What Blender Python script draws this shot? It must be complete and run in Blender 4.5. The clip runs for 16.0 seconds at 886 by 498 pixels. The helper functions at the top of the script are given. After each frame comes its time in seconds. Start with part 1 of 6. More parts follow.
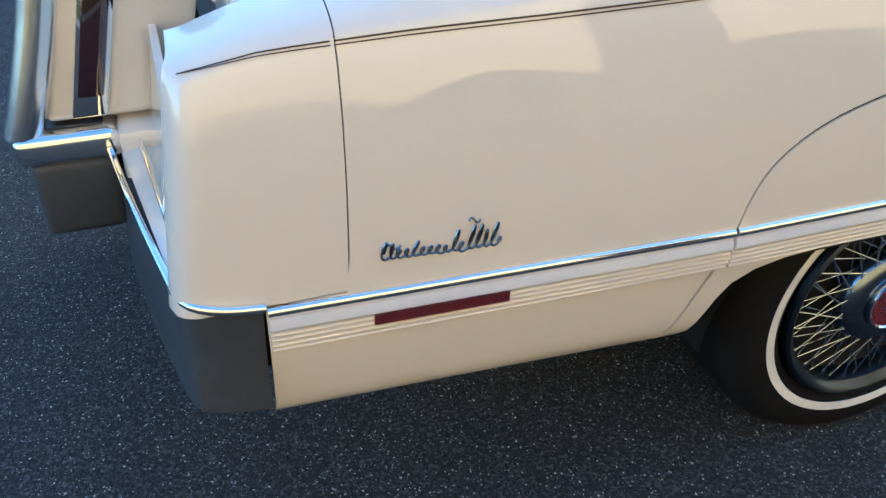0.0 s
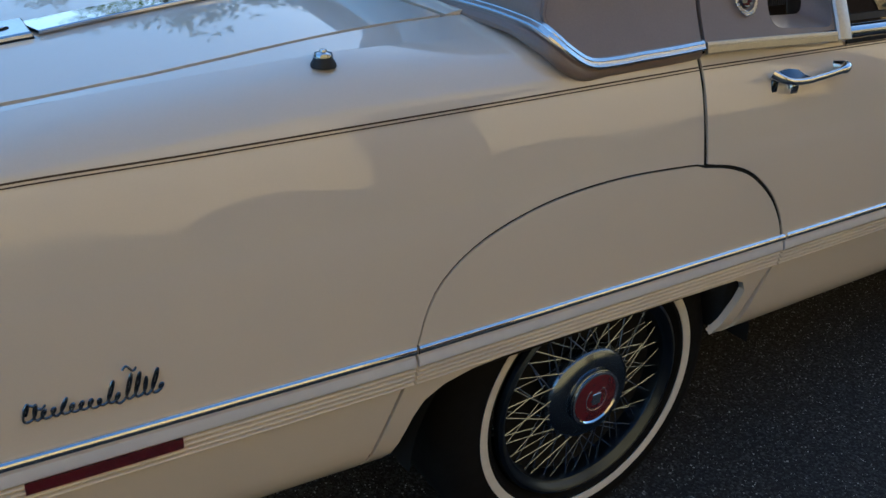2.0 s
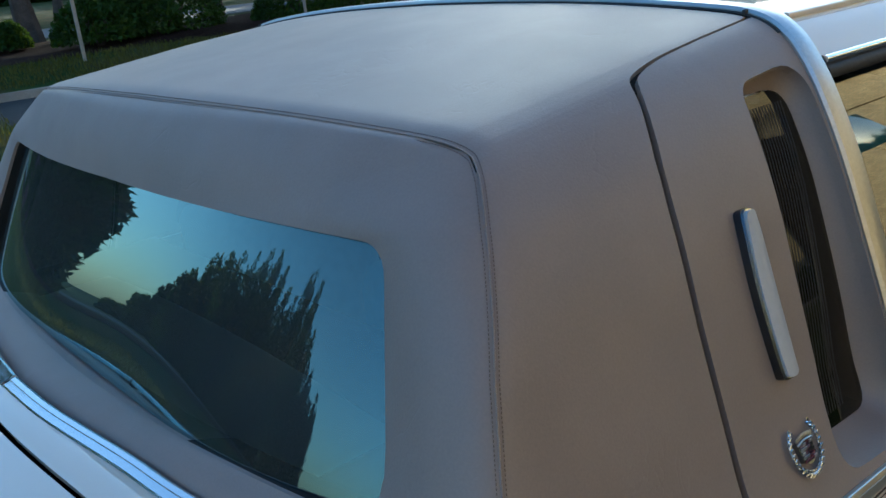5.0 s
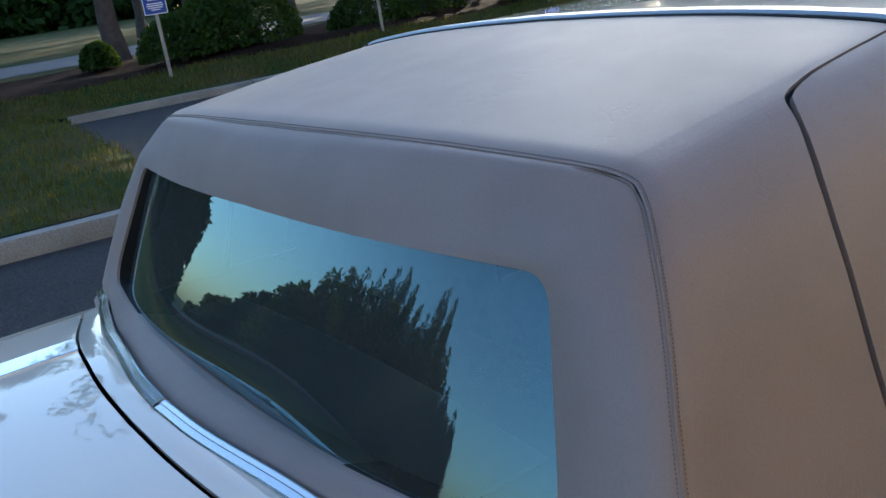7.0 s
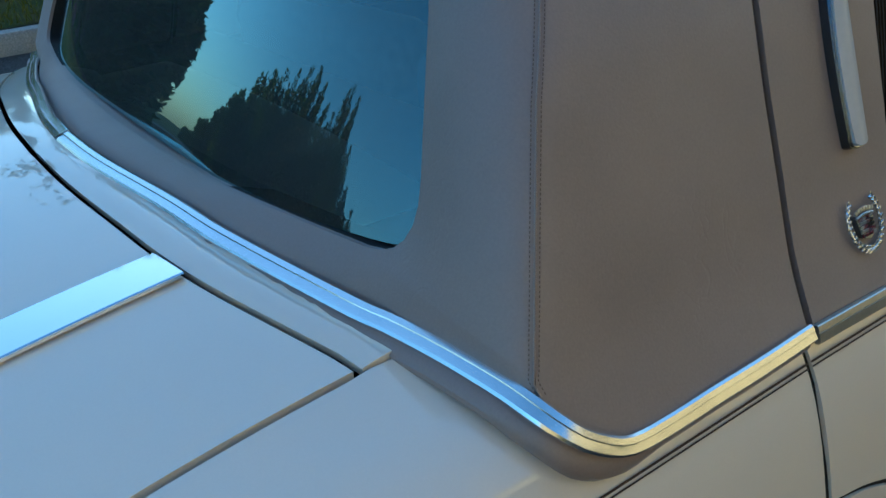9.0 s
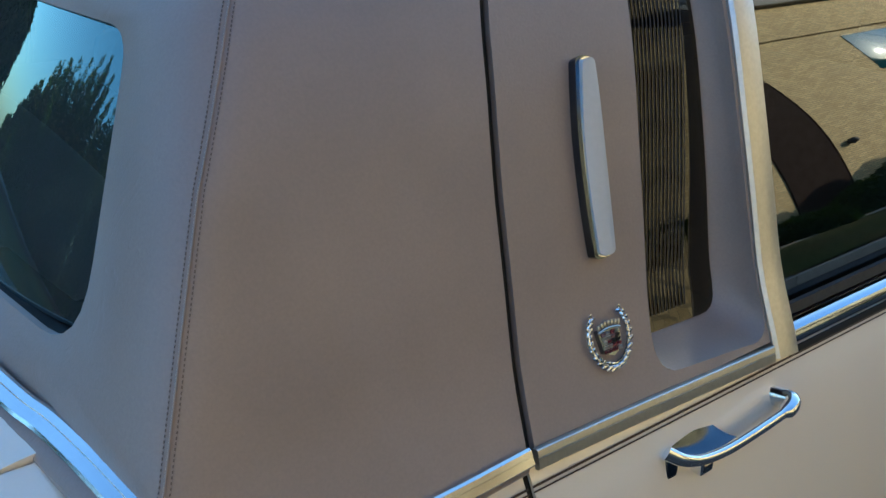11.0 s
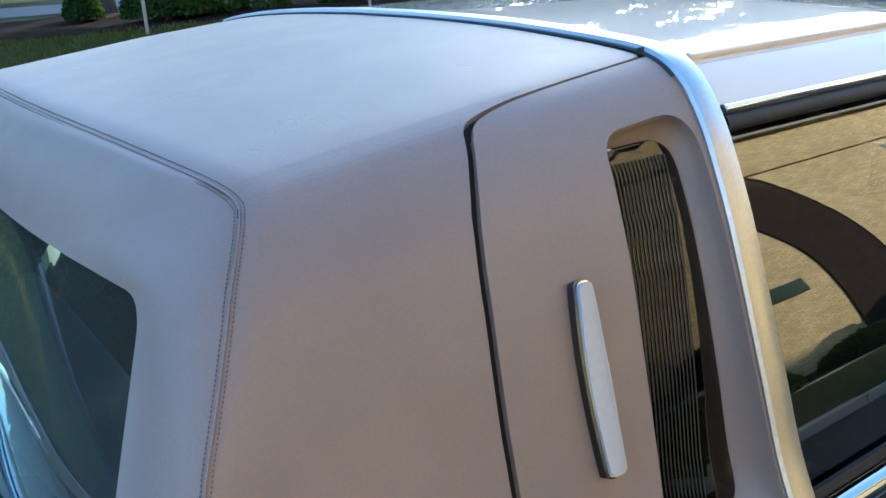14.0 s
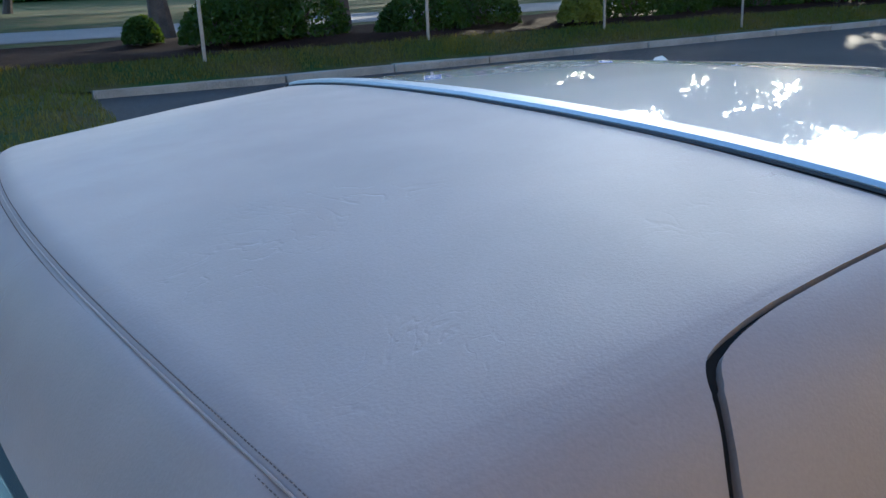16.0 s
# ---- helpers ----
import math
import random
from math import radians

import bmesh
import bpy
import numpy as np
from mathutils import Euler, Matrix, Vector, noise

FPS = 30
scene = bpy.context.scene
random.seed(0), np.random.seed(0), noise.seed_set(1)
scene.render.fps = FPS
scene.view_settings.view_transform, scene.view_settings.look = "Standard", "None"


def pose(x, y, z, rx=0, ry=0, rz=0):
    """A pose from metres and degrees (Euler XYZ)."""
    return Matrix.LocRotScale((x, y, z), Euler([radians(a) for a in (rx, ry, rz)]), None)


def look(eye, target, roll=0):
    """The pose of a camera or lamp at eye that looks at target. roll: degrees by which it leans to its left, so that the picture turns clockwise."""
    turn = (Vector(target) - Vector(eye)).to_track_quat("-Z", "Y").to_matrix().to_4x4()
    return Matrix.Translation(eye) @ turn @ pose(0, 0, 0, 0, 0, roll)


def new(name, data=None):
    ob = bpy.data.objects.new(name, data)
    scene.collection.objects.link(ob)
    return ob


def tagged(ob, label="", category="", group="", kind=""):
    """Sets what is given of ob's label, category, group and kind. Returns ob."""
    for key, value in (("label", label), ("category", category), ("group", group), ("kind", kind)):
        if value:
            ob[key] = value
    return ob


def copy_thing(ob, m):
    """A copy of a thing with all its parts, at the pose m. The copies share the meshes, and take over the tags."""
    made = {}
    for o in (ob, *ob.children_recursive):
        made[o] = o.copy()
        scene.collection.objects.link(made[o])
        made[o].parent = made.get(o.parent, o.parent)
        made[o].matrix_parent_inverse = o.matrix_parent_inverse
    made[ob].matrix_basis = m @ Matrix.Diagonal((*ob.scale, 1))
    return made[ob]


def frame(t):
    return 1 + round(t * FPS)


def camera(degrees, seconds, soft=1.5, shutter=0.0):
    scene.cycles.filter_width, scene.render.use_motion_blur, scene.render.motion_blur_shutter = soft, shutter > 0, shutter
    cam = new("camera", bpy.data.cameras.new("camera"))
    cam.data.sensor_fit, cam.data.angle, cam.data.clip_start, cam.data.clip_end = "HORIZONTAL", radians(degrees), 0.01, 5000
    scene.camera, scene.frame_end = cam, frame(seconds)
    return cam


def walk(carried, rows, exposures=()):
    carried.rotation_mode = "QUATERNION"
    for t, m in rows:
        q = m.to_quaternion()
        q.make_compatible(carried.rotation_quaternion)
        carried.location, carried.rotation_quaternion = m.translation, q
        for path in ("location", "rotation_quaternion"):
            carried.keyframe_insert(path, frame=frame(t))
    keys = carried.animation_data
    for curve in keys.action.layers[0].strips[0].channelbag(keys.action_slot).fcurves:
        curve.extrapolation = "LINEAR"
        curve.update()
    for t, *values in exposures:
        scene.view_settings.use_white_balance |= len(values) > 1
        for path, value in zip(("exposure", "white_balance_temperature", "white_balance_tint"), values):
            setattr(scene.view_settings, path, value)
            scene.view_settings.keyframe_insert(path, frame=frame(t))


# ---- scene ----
cam = camera(53.5, 16.0)
PATH = [
    (0, (-1.135, -1.754, 1.242), (-0.586, -0.191, 0.122), 0.7),
    (0.5, (-1.094, -1.783, 1.229), (-0.47, -0.192, 0.191), 0.8),
    (1, (-1.06, -1.793, 1.244), (-0.292, -0.19, 0.326), 2.5),
    (1.5, (-1.021, -1.809, 1.246), (-0.11, -0.252, 0.382), 2.5),
    (2, (-0.979, -1.822, 1.25), (0.025, -0.321, 0.389), 2.2),
    (2.5, (-0.95, -1.814, 1.257), (0.1, -0.369, 0.358), 2.3),
    (3, (-0.855, -1.801, 1.299), (0.241, -0.36, 0.45), 0.3),
    (3.5, (-0.656, -1.692, 1.361), (0.418, -0.194, 0.585), -1.6),
    (4, (-0.61, -1.494, 1.409), (0.491, 0.026, 0.717), -3.0),
    (4.5, (-0.548, -1.306, 1.471), (0.638, 0.187, 0.865), -4.5),
    (4.7, (-0.516, -1.278, 1.512), (0.683, 0.197, 0.891), -5.5),
    (6.8, (-0.572, -1.19, 1.58), (0.495, 0.407, 1.013), -9.8),
    (7, (-0.578, -1.199, 1.574), (0.476, 0.397, 0.977), -9),
    (7.5, (-0.582, -1.202, 1.516), (0.445, 0.366, 0.816), -6.5),
    (8, (-0.565, -1.212, 1.488), (0.45, 0.298, 0.658), -5.6),
    (8.5, (-0.552, -1.241, 1.439), (0.448, 0.236, 0.536), -4.7),
    (9, (-0.517, -1.27, 1.418), (0.452, 0.231, 0.52), -5.1),
    (9.5, (-0.471, -1.303, 1.433), (0.506, 0.197, 0.554), -2.7),
    (10, (-0.444, -1.311, 1.421), (0.649, 0.151, 0.615), -0.4),
    (10.2, (-0.408, -1.317, 1.421), (0.708, 0.138, 0.63), 0.5),
    (12.3, (-0.222, -1.324, 1.436), (0.832, 0.113, 0.528), 1.3),
    (12.5, (-0.216, -1.311, 1.453), (0.842, 0.12, 0.539), 1.4),
    (13, (-0.212, -1.314, 1.475), (0.821, 0.156, 0.596), 0.5),
    (13.5, (-0.202, -1.303, 1.502), (0.798, 0.188, 0.62), -1.6),
    (13.8, (-0.231, -1.273, 1.496), (0.871, 0.217, 0.742), -1.6),
    (14, (-0.25, -1.319, 1.549), (0.813, 0.253, 0.917), -3.4),
    (14.5, (-0.237, -1.292, 1.611), (0.781, 0.368, 1.156), -4.5),
    (15, (-0.243, -1.212, 1.617), (0.728, 0.484, 1.19), -5.5),
    (15.5, (-0.188, -1.016, 1.598), (0.881, 0.584, 1.056), -0.5),
    (16, (-0.125, -0.966, 1.605), (0.864, 0.675, 1.032), -2.4),
]

# exposure follows the light meter of the clip
EXPOSURES = [(0, 2.47, 4950, 2), (0.5, 2.45, 4880, 2), (1.0, 1.6, 4800, 2), (1.5, 1.0, 4950, 2), (2.0, 1.15, 5080, 3), (2.5, 1.35, 5180, 3), (3.0, 1.5, 5080, 3), (3.5, 1.65, 5000, 0), (4.0, 1.5, 5050, -3), (4.7, 1.45, 5020, -5), (7, 1.65, 5430, 7), (7.5, 1.56, 5260, 4), (8, 1.45, 4880, -6), (8.5, 1.4, 4750, -9), (9, 1.4, 4720, -10), (10.2, 1.35, 4900, -6), (12.3, 2.7, 4800, -1), (13.5, 2.7, 4800, -3), (14, 2.4, 5000, 1), (14.5, 2.2, 5480, 2), (15, 2.05, 5500, 8), (15.5, 1.95, 5300, 6), (16, 1.95, 5050, 5)]

walk(cam, [(t, look(eye, target, roll)) for t, eye, target, roll in PATH], EXPOSURES)

# ---- world, sun ----
SUN_ELEV, SUN_AZ = 11.5, 53.0            # degrees; azimuth from +y towards +x
world = bpy.data.worlds.new("world")
scene.world = world
world.use_nodes = True
wn = world.node_tree.nodes
sky = wn.new("ShaderNodeTexSky")
sky.sky_type = "NISHITA"
sky.sun_disc = False
sky.sun_elevation = radians(SUN_ELEV)
sky.sun_rotation = radians(SUN_AZ)
sky.air_density, sky.dust_density, sky.ozone_density = 1.0, 1.9, 2.2
wn["Background"].inputs["Strength"].default_value = 0.15
world.node_tree.links.new(sky.outputs[0], wn["Background"].inputs["Color"])
sun_data = bpy.data.lights.new("sun", "SUN")
sun_data.energy, sun_data.angle, sun_data.color = 2.9, radians(0.6), (1.0, 0.77, 0.50)
sun = new("sun", sun_data)
SUN_DIR = Vector((math.sin(radians(SUN_AZ)) * math.cos(radians(SUN_ELEV)), math.cos(radians(SUN_AZ)) * math.cos(radians(SUN_ELEV)), math.sin(radians(SUN_ELEV))))
sun.matrix_world = look(SUN_DIR * 60, (0, 0, 0))


# ---- materials ----
def material(name, base, rough=0.5, metal=0.0, coat=0.0, vary=0.0, vary_scale=4.0, fine=0.0, fine_scale=60.0, bump=0.0, bump_scale=80.0, second=None, rand=0.0, spec=0.5, rough_vary=0.0):
    m = bpy.data.materials.new(name)
    m.use_nodes = True
    t = m.node_tree
    n, l = t.nodes, t.links
    b = n["Principled BSDF"]
    b.inputs["Roughness"].default_value = rough
    b.inputs["Metallic"].default_value = metal
    b.inputs["Coat Weight"].default_value = coat
    b.inputs["Coat Roughness"].default_value = 0.03
    b.inputs["Coat IOR"].default_value = 1.85
    b.inputs["Specular IOR Level"].default_value = spec
    co = n.new("ShaderNodeTexCoord")
    col = None
    base4 = (*base, 1)
    if vary > 0 or second is not None:
        nz = n.new("ShaderNodeTexNoise")
        nz.inputs["Scale"].default_value = vary_scale
        nz.inputs["Detail"].default_value = 5
        l.new(co.outputs["Object"], nz.inputs["Vector"])
        mx = n.new("ShaderNodeMix")
        mx.data_type = "RGBA"
        other = second or tuple(c * (1 - vary) for c in base)
        mx.inputs["A"].default_value = base4
        mx.inputs["B"].default_value = (*other, 1)
        rp = n.new("ShaderNodeMapRange")
        rp.inputs["From Min"].default_value, rp.inputs["From Max"].default_value = 0.38, 0.66
        l.new(nz.outputs["Fac"], rp.inputs["Value"])
        l.new(rp.outputs["Result"], mx.inputs["Factor"])
        col = mx.outputs["Result"]
    if fine > 0:
        nf = n.new("ShaderNodeTexNoise")
        nf.inputs["Scale"].default_value = fine_scale
        nf.inputs["Detail"].default_value = 3
        l.new(co.outputs["Object"], nf.inputs["Vector"])
        rf = n.new("ShaderNodeMapRange")
        rf.inputs["From Min"].default_value, rf.inputs["From Max"].default_value = 0.3, 0.7
        rf.inputs["To Min"].default_value, rf.inputs["To Max"].default_value = 1 - fine, 1 + fine
        l.new(nf.outputs["Fac"], rf.inputs["Value"])
        mm = n.new("ShaderNodeMix")
        mm.data_type, mm.blend_type = "RGBA", "MULTIPLY"
        mm.inputs["Factor"].default_value = 1.0
        if col is None:
            mm.inputs["A"].default_value = base4
        else:
            l.new(col, mm.inputs["A"])
        l.new(rf.outputs["Result"], mm.inputs["B"])
        col = mm.outputs["Result"]
    if rand > 0:
        oi = n.new("ShaderNodeNewGeometry")
        rr = n.new("ShaderNodeMapRange")
        rr.inputs["To Min"].default_value, rr.inputs["To Max"].default_value = 1 - rand, 1 + rand
        l.new(oi.outputs["Random Per Island"], rr.inputs["Value"])
        mr = n.new("ShaderNodeMix")
        mr.data_type, mr.blend_type = "RGBA", "MULTIPLY"
        mr.inputs["Factor"].default_value = 1.0
        if col is None:
            mr.inputs["A"].default_value = base4
        else:
            l.new(col, mr.inputs["A"])
        l.new(rr.outputs["Result"], mr.inputs["B"])
        col = mr.outputs["Result"]
    if col is None:
        b.inputs["Base Color"].default_value = base4
    else:
        l.new(col, b.inputs["Base Color"])
    if rough_vary > 0:
        nr = n.new("ShaderNodeTexNoise")
        nr.inputs["Scale"].default_value = vary_scale * 2.3
        l.new(co.outputs["Object"], nr.inputs["Vector"])
        mr2 = n.new("ShaderNodeMapRange")
        mr2.inputs["To Min"].default_value, mr2.inputs["To Max"].default_value = max(0, rough - rough_vary), rough + rough_vary
        l.new(nr.outputs["Fac"], mr2.inputs["Value"])
        l.new(mr2.outputs["Result"], b.inputs["Roughness"])
    if bump > 0:
        nb = n.new("ShaderNodeTexNoise")
        nb.inputs["Scale"].default_value = bump_scale
        nb.inputs["Detail"].default_value = 4
        l.new(co.outputs["Object"], nb.inputs["Vector"])
        bp = n.new("ShaderNodeBump")
        bp.inputs["Strength"].default_value = bump
        bp.inputs["Distance"].default_value = 0.01
        l.new(nb.outputs["Fac"], bp.inputs["Height"])
        l.new(bp.outputs["Normal"], b.inputs["Normal"])
    return m


def glass_material(name, tint, ior=1.5, gloss=(1, 1, 1), haze=0.0, panes=1.0):
    m = bpy.data.materials.new(name)
    m.use_nodes = True
    n, l = m.node_tree.nodes, m.node_tree.links
    n.remove(n["Principled BSDF"])
    out = n["Material Output"]
    tr = n.new("ShaderNodeBsdfTransparent")
    tr.inputs["Color"].default_value = (*tint, 1)
    gl = n.new("ShaderNodeBsdfGlossy")
    gl.inputs["Roughness"].default_value = 0.0
    gl.inputs["Color"].default_value = (*gloss, 1)
    fr = n.new("ShaderNodeFresnel")
    fr.inputs["IOR"].default_value = ior
    mx = n.new("ShaderNodeMixShader")
    both = n.new("ShaderNodeMath")          # both faces of the pane mirror
    both.operation, both.use_clamp = "MULTIPLY", True
    both.inputs[1].default_value = panes
    l.new(fr.outputs[0], both.inputs[0])
    l.new(both.outputs[0], mx.inputs[0])
    l.new(tr.outputs[0], mx.inputs[1])
    l.new(gl.outputs[0], mx.inputs[2])
    last = mx
    if haze > 0:
        # thin pale film, a little uneven, painted haze that lifts dark reflections
        df = n.new("ShaderNodeBsdfDiffuse")
        df.inputs["Color"].default_value = (0.62, 0.62, 0.60, 1)
        co = n.new("ShaderNodeTexCoord")
        nz = n.new("ShaderNodeTexNoise")
        nz.inputs["Scale"].default_value = 3.0
        nz.inputs["Detail"].default_value = 4
        l.new(co.outputs["Object"], nz.inputs["Vector"])
        rp = n.new("ShaderNodeMapRange")
        rp.inputs["To Min"].default_value, rp.inputs["To Max"].default_value = haze * .5, haze * 1.5
        l.new(nz.outputs["Fac"], rp.inputs["Value"])
        last = n.new("ShaderNodeMixShader")
        l.new(rp.outputs["Result"], last.inputs[0])
        l.new(mx.outputs[0], last.inputs[1])
        l.new(df.outputs[0], last.inputs[2])
    l.new(last.outputs[0], out.inputs["Surface"])
    return m


def leaf_material(name, base, second, rand=0.35):
    m = material(name, base, rough=0.55, second=second, vary_scale=0.7, rand=rand, spec=0.12)
    n, l = m.node_tree.nodes, m.node_tree.links
    b, out = n["Principled BSDF"], n["Material Output"]
    tl = n.new("ShaderNodeBsdfTranslucent")
    tl.inputs["Color"].default_value = (min(1, second[0] * 2.6), min(1, second[1] * 2.4), second[2] * 0.7, 1)
    mx = n.new("ShaderNodeMixShader")
    mx.inputs[0].default_value = 0.28
    l.new(b.outputs[0], mx.inputs[1])
    l.new(tl.outputs[0], mx.inputs[2])
    l.new(mx.outputs[0], out.inputs["Surface"])
    return m


PAINT = material("cream_paint", (0.74, 0.66, 0.56), rough=0.5, coat=1.0, vary=0.025, vary_scale=1.5, fine=0.012, fine_scale=500, spec=0.15)
VINYL = material("taupe_vinyl", (0.218, 0.163, 0.140), rough=0.50, vary=0.12, vary_scale=7, fine=0.05, fine_scale=350, bump=0.055, bump_scale=420, rough_vary=0.07, spec=0.85)
vn, vl = VINYL.node_tree.nodes, VINYL.node_tree.links
vc = vn.new("ShaderNodeTexCoord")
vw = vn.new("ShaderNodeTexNoise")
vw.inputs["Scale"].default_value, vw.inputs["Detail"].default_value, vw.inputs["Distortion"].default_value = 9.0, 2.5, 2.2
vl.new(vc.outputs["Object"], vw.inputs["Vector"])
crease = vn.new("ShaderNodeMapRange")          # thin bent creases where the noise crosses its middle
crease.interpolation_type = "SMOOTHSTEP"
dist = vn.new("ShaderNodeMath")
dist.operation = "SUBTRACT"
dist.inputs[1].default_value = 0.5
away = vn.new("ShaderNodeMath")
away.operation = "ABSOLUTE"
vl.new(vw.outputs["Fac"], dist.inputs[0])
vl.new(dist.outputs[0], away.inputs[0])
vl.new(away.outputs[0], crease.inputs["Value"])
crease.inputs["From Max"].default_value = 0.02
patch = vn.new("ShaderNodeTexNoise")           # only here and there
patch.inputs["Scale"].default_value = 5.0
vl.new(vc.outputs["Object"], patch.inputs["Vector"])
where = vn.new("ShaderNodeMapRange")
where.inputs["From Min"].default_value, where.inputs["From Max"].default_value = 0.52, 0.66
where.inputs["To Min"].default_value, where.inputs["To Max"].default_value = 0.0, 0.11
vl.new(patch.outputs["Fac"], where.inputs["Value"])
old_bump = [n for n in vn if n.type == "BUMP"][0]
vb = vn.new("ShaderNodeBump")
vb.inputs["Distance"].default_value = 0.004
vl.new(where.outputs["Result"], vb.inputs["Strength"])
vl.new(crease.outputs["Result"], vb.inputs["Height"])
vl.new(old_bump.outputs["Normal"], vb.inputs["Normal"])
vl.new(vb.outputs["Normal"], vn["Principled BSDF"].inputs["Normal"])
vn["Principled BSDF"].inputs["Sheen Weight"].default_value = 0.22
vn["Principled BSDF"].inputs["Sheen Roughness"].default_value = 0.45
THREAD = material("dark_thread", (0.13, 0.098, 0.087), rough=0.8, fine=0.1, fine_scale=300, spec=0.2)
CHROME = material("chrome", (0.86, 0.87, 0.88), rough=0.06, metal=1.0, vary=0.04, vary_scale=9, rough_vary=0.04)
BRUSHED = material("brushed_metal", (0.50, 0.50, 0.50), rough=0.36, metal=1.0, fine=0.06, fine_scale=200, rough_vary=0.05)
SILL_CHROME = material("smoked_chrome", (0.42, 0.46, 0.52), rough=0.12, metal=1.0, vary=0.05, vary_scale=6)
RIM_METAL = material("dark_rim_metal", (0.10, 0.115, 0.14), rough=0.16, metal=1.0, vary=0.15, vary_scale=25)
BRIGHT_SATIN = material("bright_satin_metal", (0.82, 0.83, 0.84), rough=0.2, metal=1.0, fine=0.03, fine_scale=260, vary=0.04, vary_scale=15, rough_vary=0.05)
SATIN = material("satin_metal", (0.60, 0.58, 0.52), rough=0.42, metal=1.0, fine=0.05, fine_scale=220, vary=0.06, vary_scale=20)
STRIP_GREY = material("pale_rub_strip", (0.66, 0.65, 0.68), rough=0.4, vary=0.05, fine=0.03)
RUBBER = material("black_rubber", (0.018, 0.018, 0.02), rough=0.6, vary=0.3, vary_scale=12, fine=0.2, bump=0.1)
BUMPER_RUBBER = material("grey_bumper_rubber", (0.045, 0.05, 0.058), rough=0.5, vary=0.25, vary_scale=8, fine=0.1, bump=0.06, bump_scale=300)
# near black: painted shade for gaps and hollows, also some black parts
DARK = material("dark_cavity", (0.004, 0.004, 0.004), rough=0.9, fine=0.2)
TYRE = material("tyre_black", (0.008, 0.0075, 0.0075), rough=0.8, spec=0.15, vary=0.3, vary_scale=25, bump=0.1)
WHITEWALL = material("whitewall", (0.74, 0.69, 0.62), rough=0.55, vary=0.08, vary_scale=14, fine=0.05)
BADGE = material("dark_bright_metal", (0.30, 0.30, 0.31), rough=0.12, metal=1.0, vary=0.1, vary_scale=40)
RED_LENS = material("dark_red_lens", (0.10, 0.005, 0.008), rough=0.15, coat=1.0, fine=0.15, fine_scale=220)
TAIL_LENS = material("smoked_red_lens", (0.022, 0.004, 0.008), rough=0.08, coat=1.0, fine=0.1, fine_scale=220)
RED_ENAMEL = material("red_enamel", (0.14, 0.016, 0.022), rough=0.25, coat=0.6, vary=0.2, vary_scale=60)
MAUVE_ENAMEL = material("mauve_enamel", (0.22, 0.12, 0.13), rough=0.3, coat=0.5, vary=0.2, vary_scale=60)
STRIPE = material("dark_brown_stripe", (0.035, 0.018, 0.014), rough=0.4, fine=0.1)
WHEEL_RIM = material("wheel_rim_metal", (0.065, 0.08, 0.105), rough=0.3, metal=1.0, vary=0.15, vary_scale=25)
SPOKE_STEEL = material("spoke_steel", (0.44, 0.51, 0.62), rough=0.26, metal=1.0, vary=0.15, vary_scale=40)
STEEL_GREY = material("grey_hub_metal", (0.21, 0.245, 0.29), rough=0.22, metal=1.0, vary=0.1, vary_scale=30)
OPERA_LENS = material("opal_lamp_lens", (0.40, 0.41, 0.44), rough=0.42, coat=0.25, fine=0.03, fine_scale=160)
SEAT = material("cream_cloth", (0.42, 0.38, 0.33), rough=0.9, vary=0.1, fine=0.1)
CARPET = material("dark_carpet", (0.05, 0.045, 0.045), rough=1.0, fine=0.3)
GLASS_REAR = glass_material("tinted_rear_glass", (0.20, 0.30, 0.36), 1.68, (0.68, 0.95, 1.0), haze=0.042, panes=2.0)
GLASS_QUARTER = glass_material("dark_quarter_glass", (0.03, 0.035, 0.035), 1.62, (.85, .85, .85))
GLASS_SIDE = glass_material("tinted_side_glass", (0.20, 0.22, 0.22), 2.2)
ASPHALT = material("worn_asphalt", (0.036, 0.035, 0.034), rough=0.85, vary=0.3, vary_scale=0.9, fine=0.85, fine_scale=140, bump=0.6, bump_scale=160)
CHIPS = material("pale_stone_chips", (0.30, 0.285, 0.26), rough=0.7, rand=0.85)
an, al = ASPHALT.node_tree.nodes, ASPHALT.node_tree.links   # crushed stone showing in the worn binder
ac = an.new("ShaderNodeTexCoord")
av = an.new("ShaderNodeTexVoronoi")
av.inputs["Scale"].default_value = 170
al.new(ac.outputs["Object"], av.inputs["Vector"])
sep = an.new("ShaderNodeSeparateColor")
al.new(av.outputs["Color"], sep.inputs["Color"])
tone = an.new("ShaderNodeMapRange")
tone.interpolation_type = "SMOOTHSTEP"
tone.inputs["From Min"].default_value, tone.inputs["From Max"].default_value = 0.35, 1.0
tone.inputs["To Min"].default_value, tone.inputs["To Max"].default_value = 0.5, 1.8
al.new(sep.outputs[0], tone.inputs["Value"])
am = an.new("ShaderNodeMix")
am.data_type, am.blend_type = "RGBA", "MULTIPLY"
am.inputs["Factor"].default_value = 1.0
al.new(an["Principled BSDF"].inputs["Base Color"].links[0].from_socket, am.inputs["A"])
al.new(tone.outputs["Result"], am.inputs["B"])
al.new(am.outputs["Result"], an["Principled BSDF"].inputs["Base Color"])
ROAD = material("road_asphalt", (0.10, 0.10, 0.105), rough=0.9, vary=0.2, vary_scale=0.4, fine=0.3, fine_scale=20)
KERB = material("granite_kerb", (0.30, 0.28, 0.25), rough=0.85, vary=0.25, vary_scale=3, fine=0.25, fine_scale=90, bump=0.3, bump_scale=60)
PALE_KERB = material("pale_concrete_kerb", (0.34, 0.31, 0.25), rough=0.85, vary=0.15, vary_scale=3, fine=0.15, fine_scale=80)
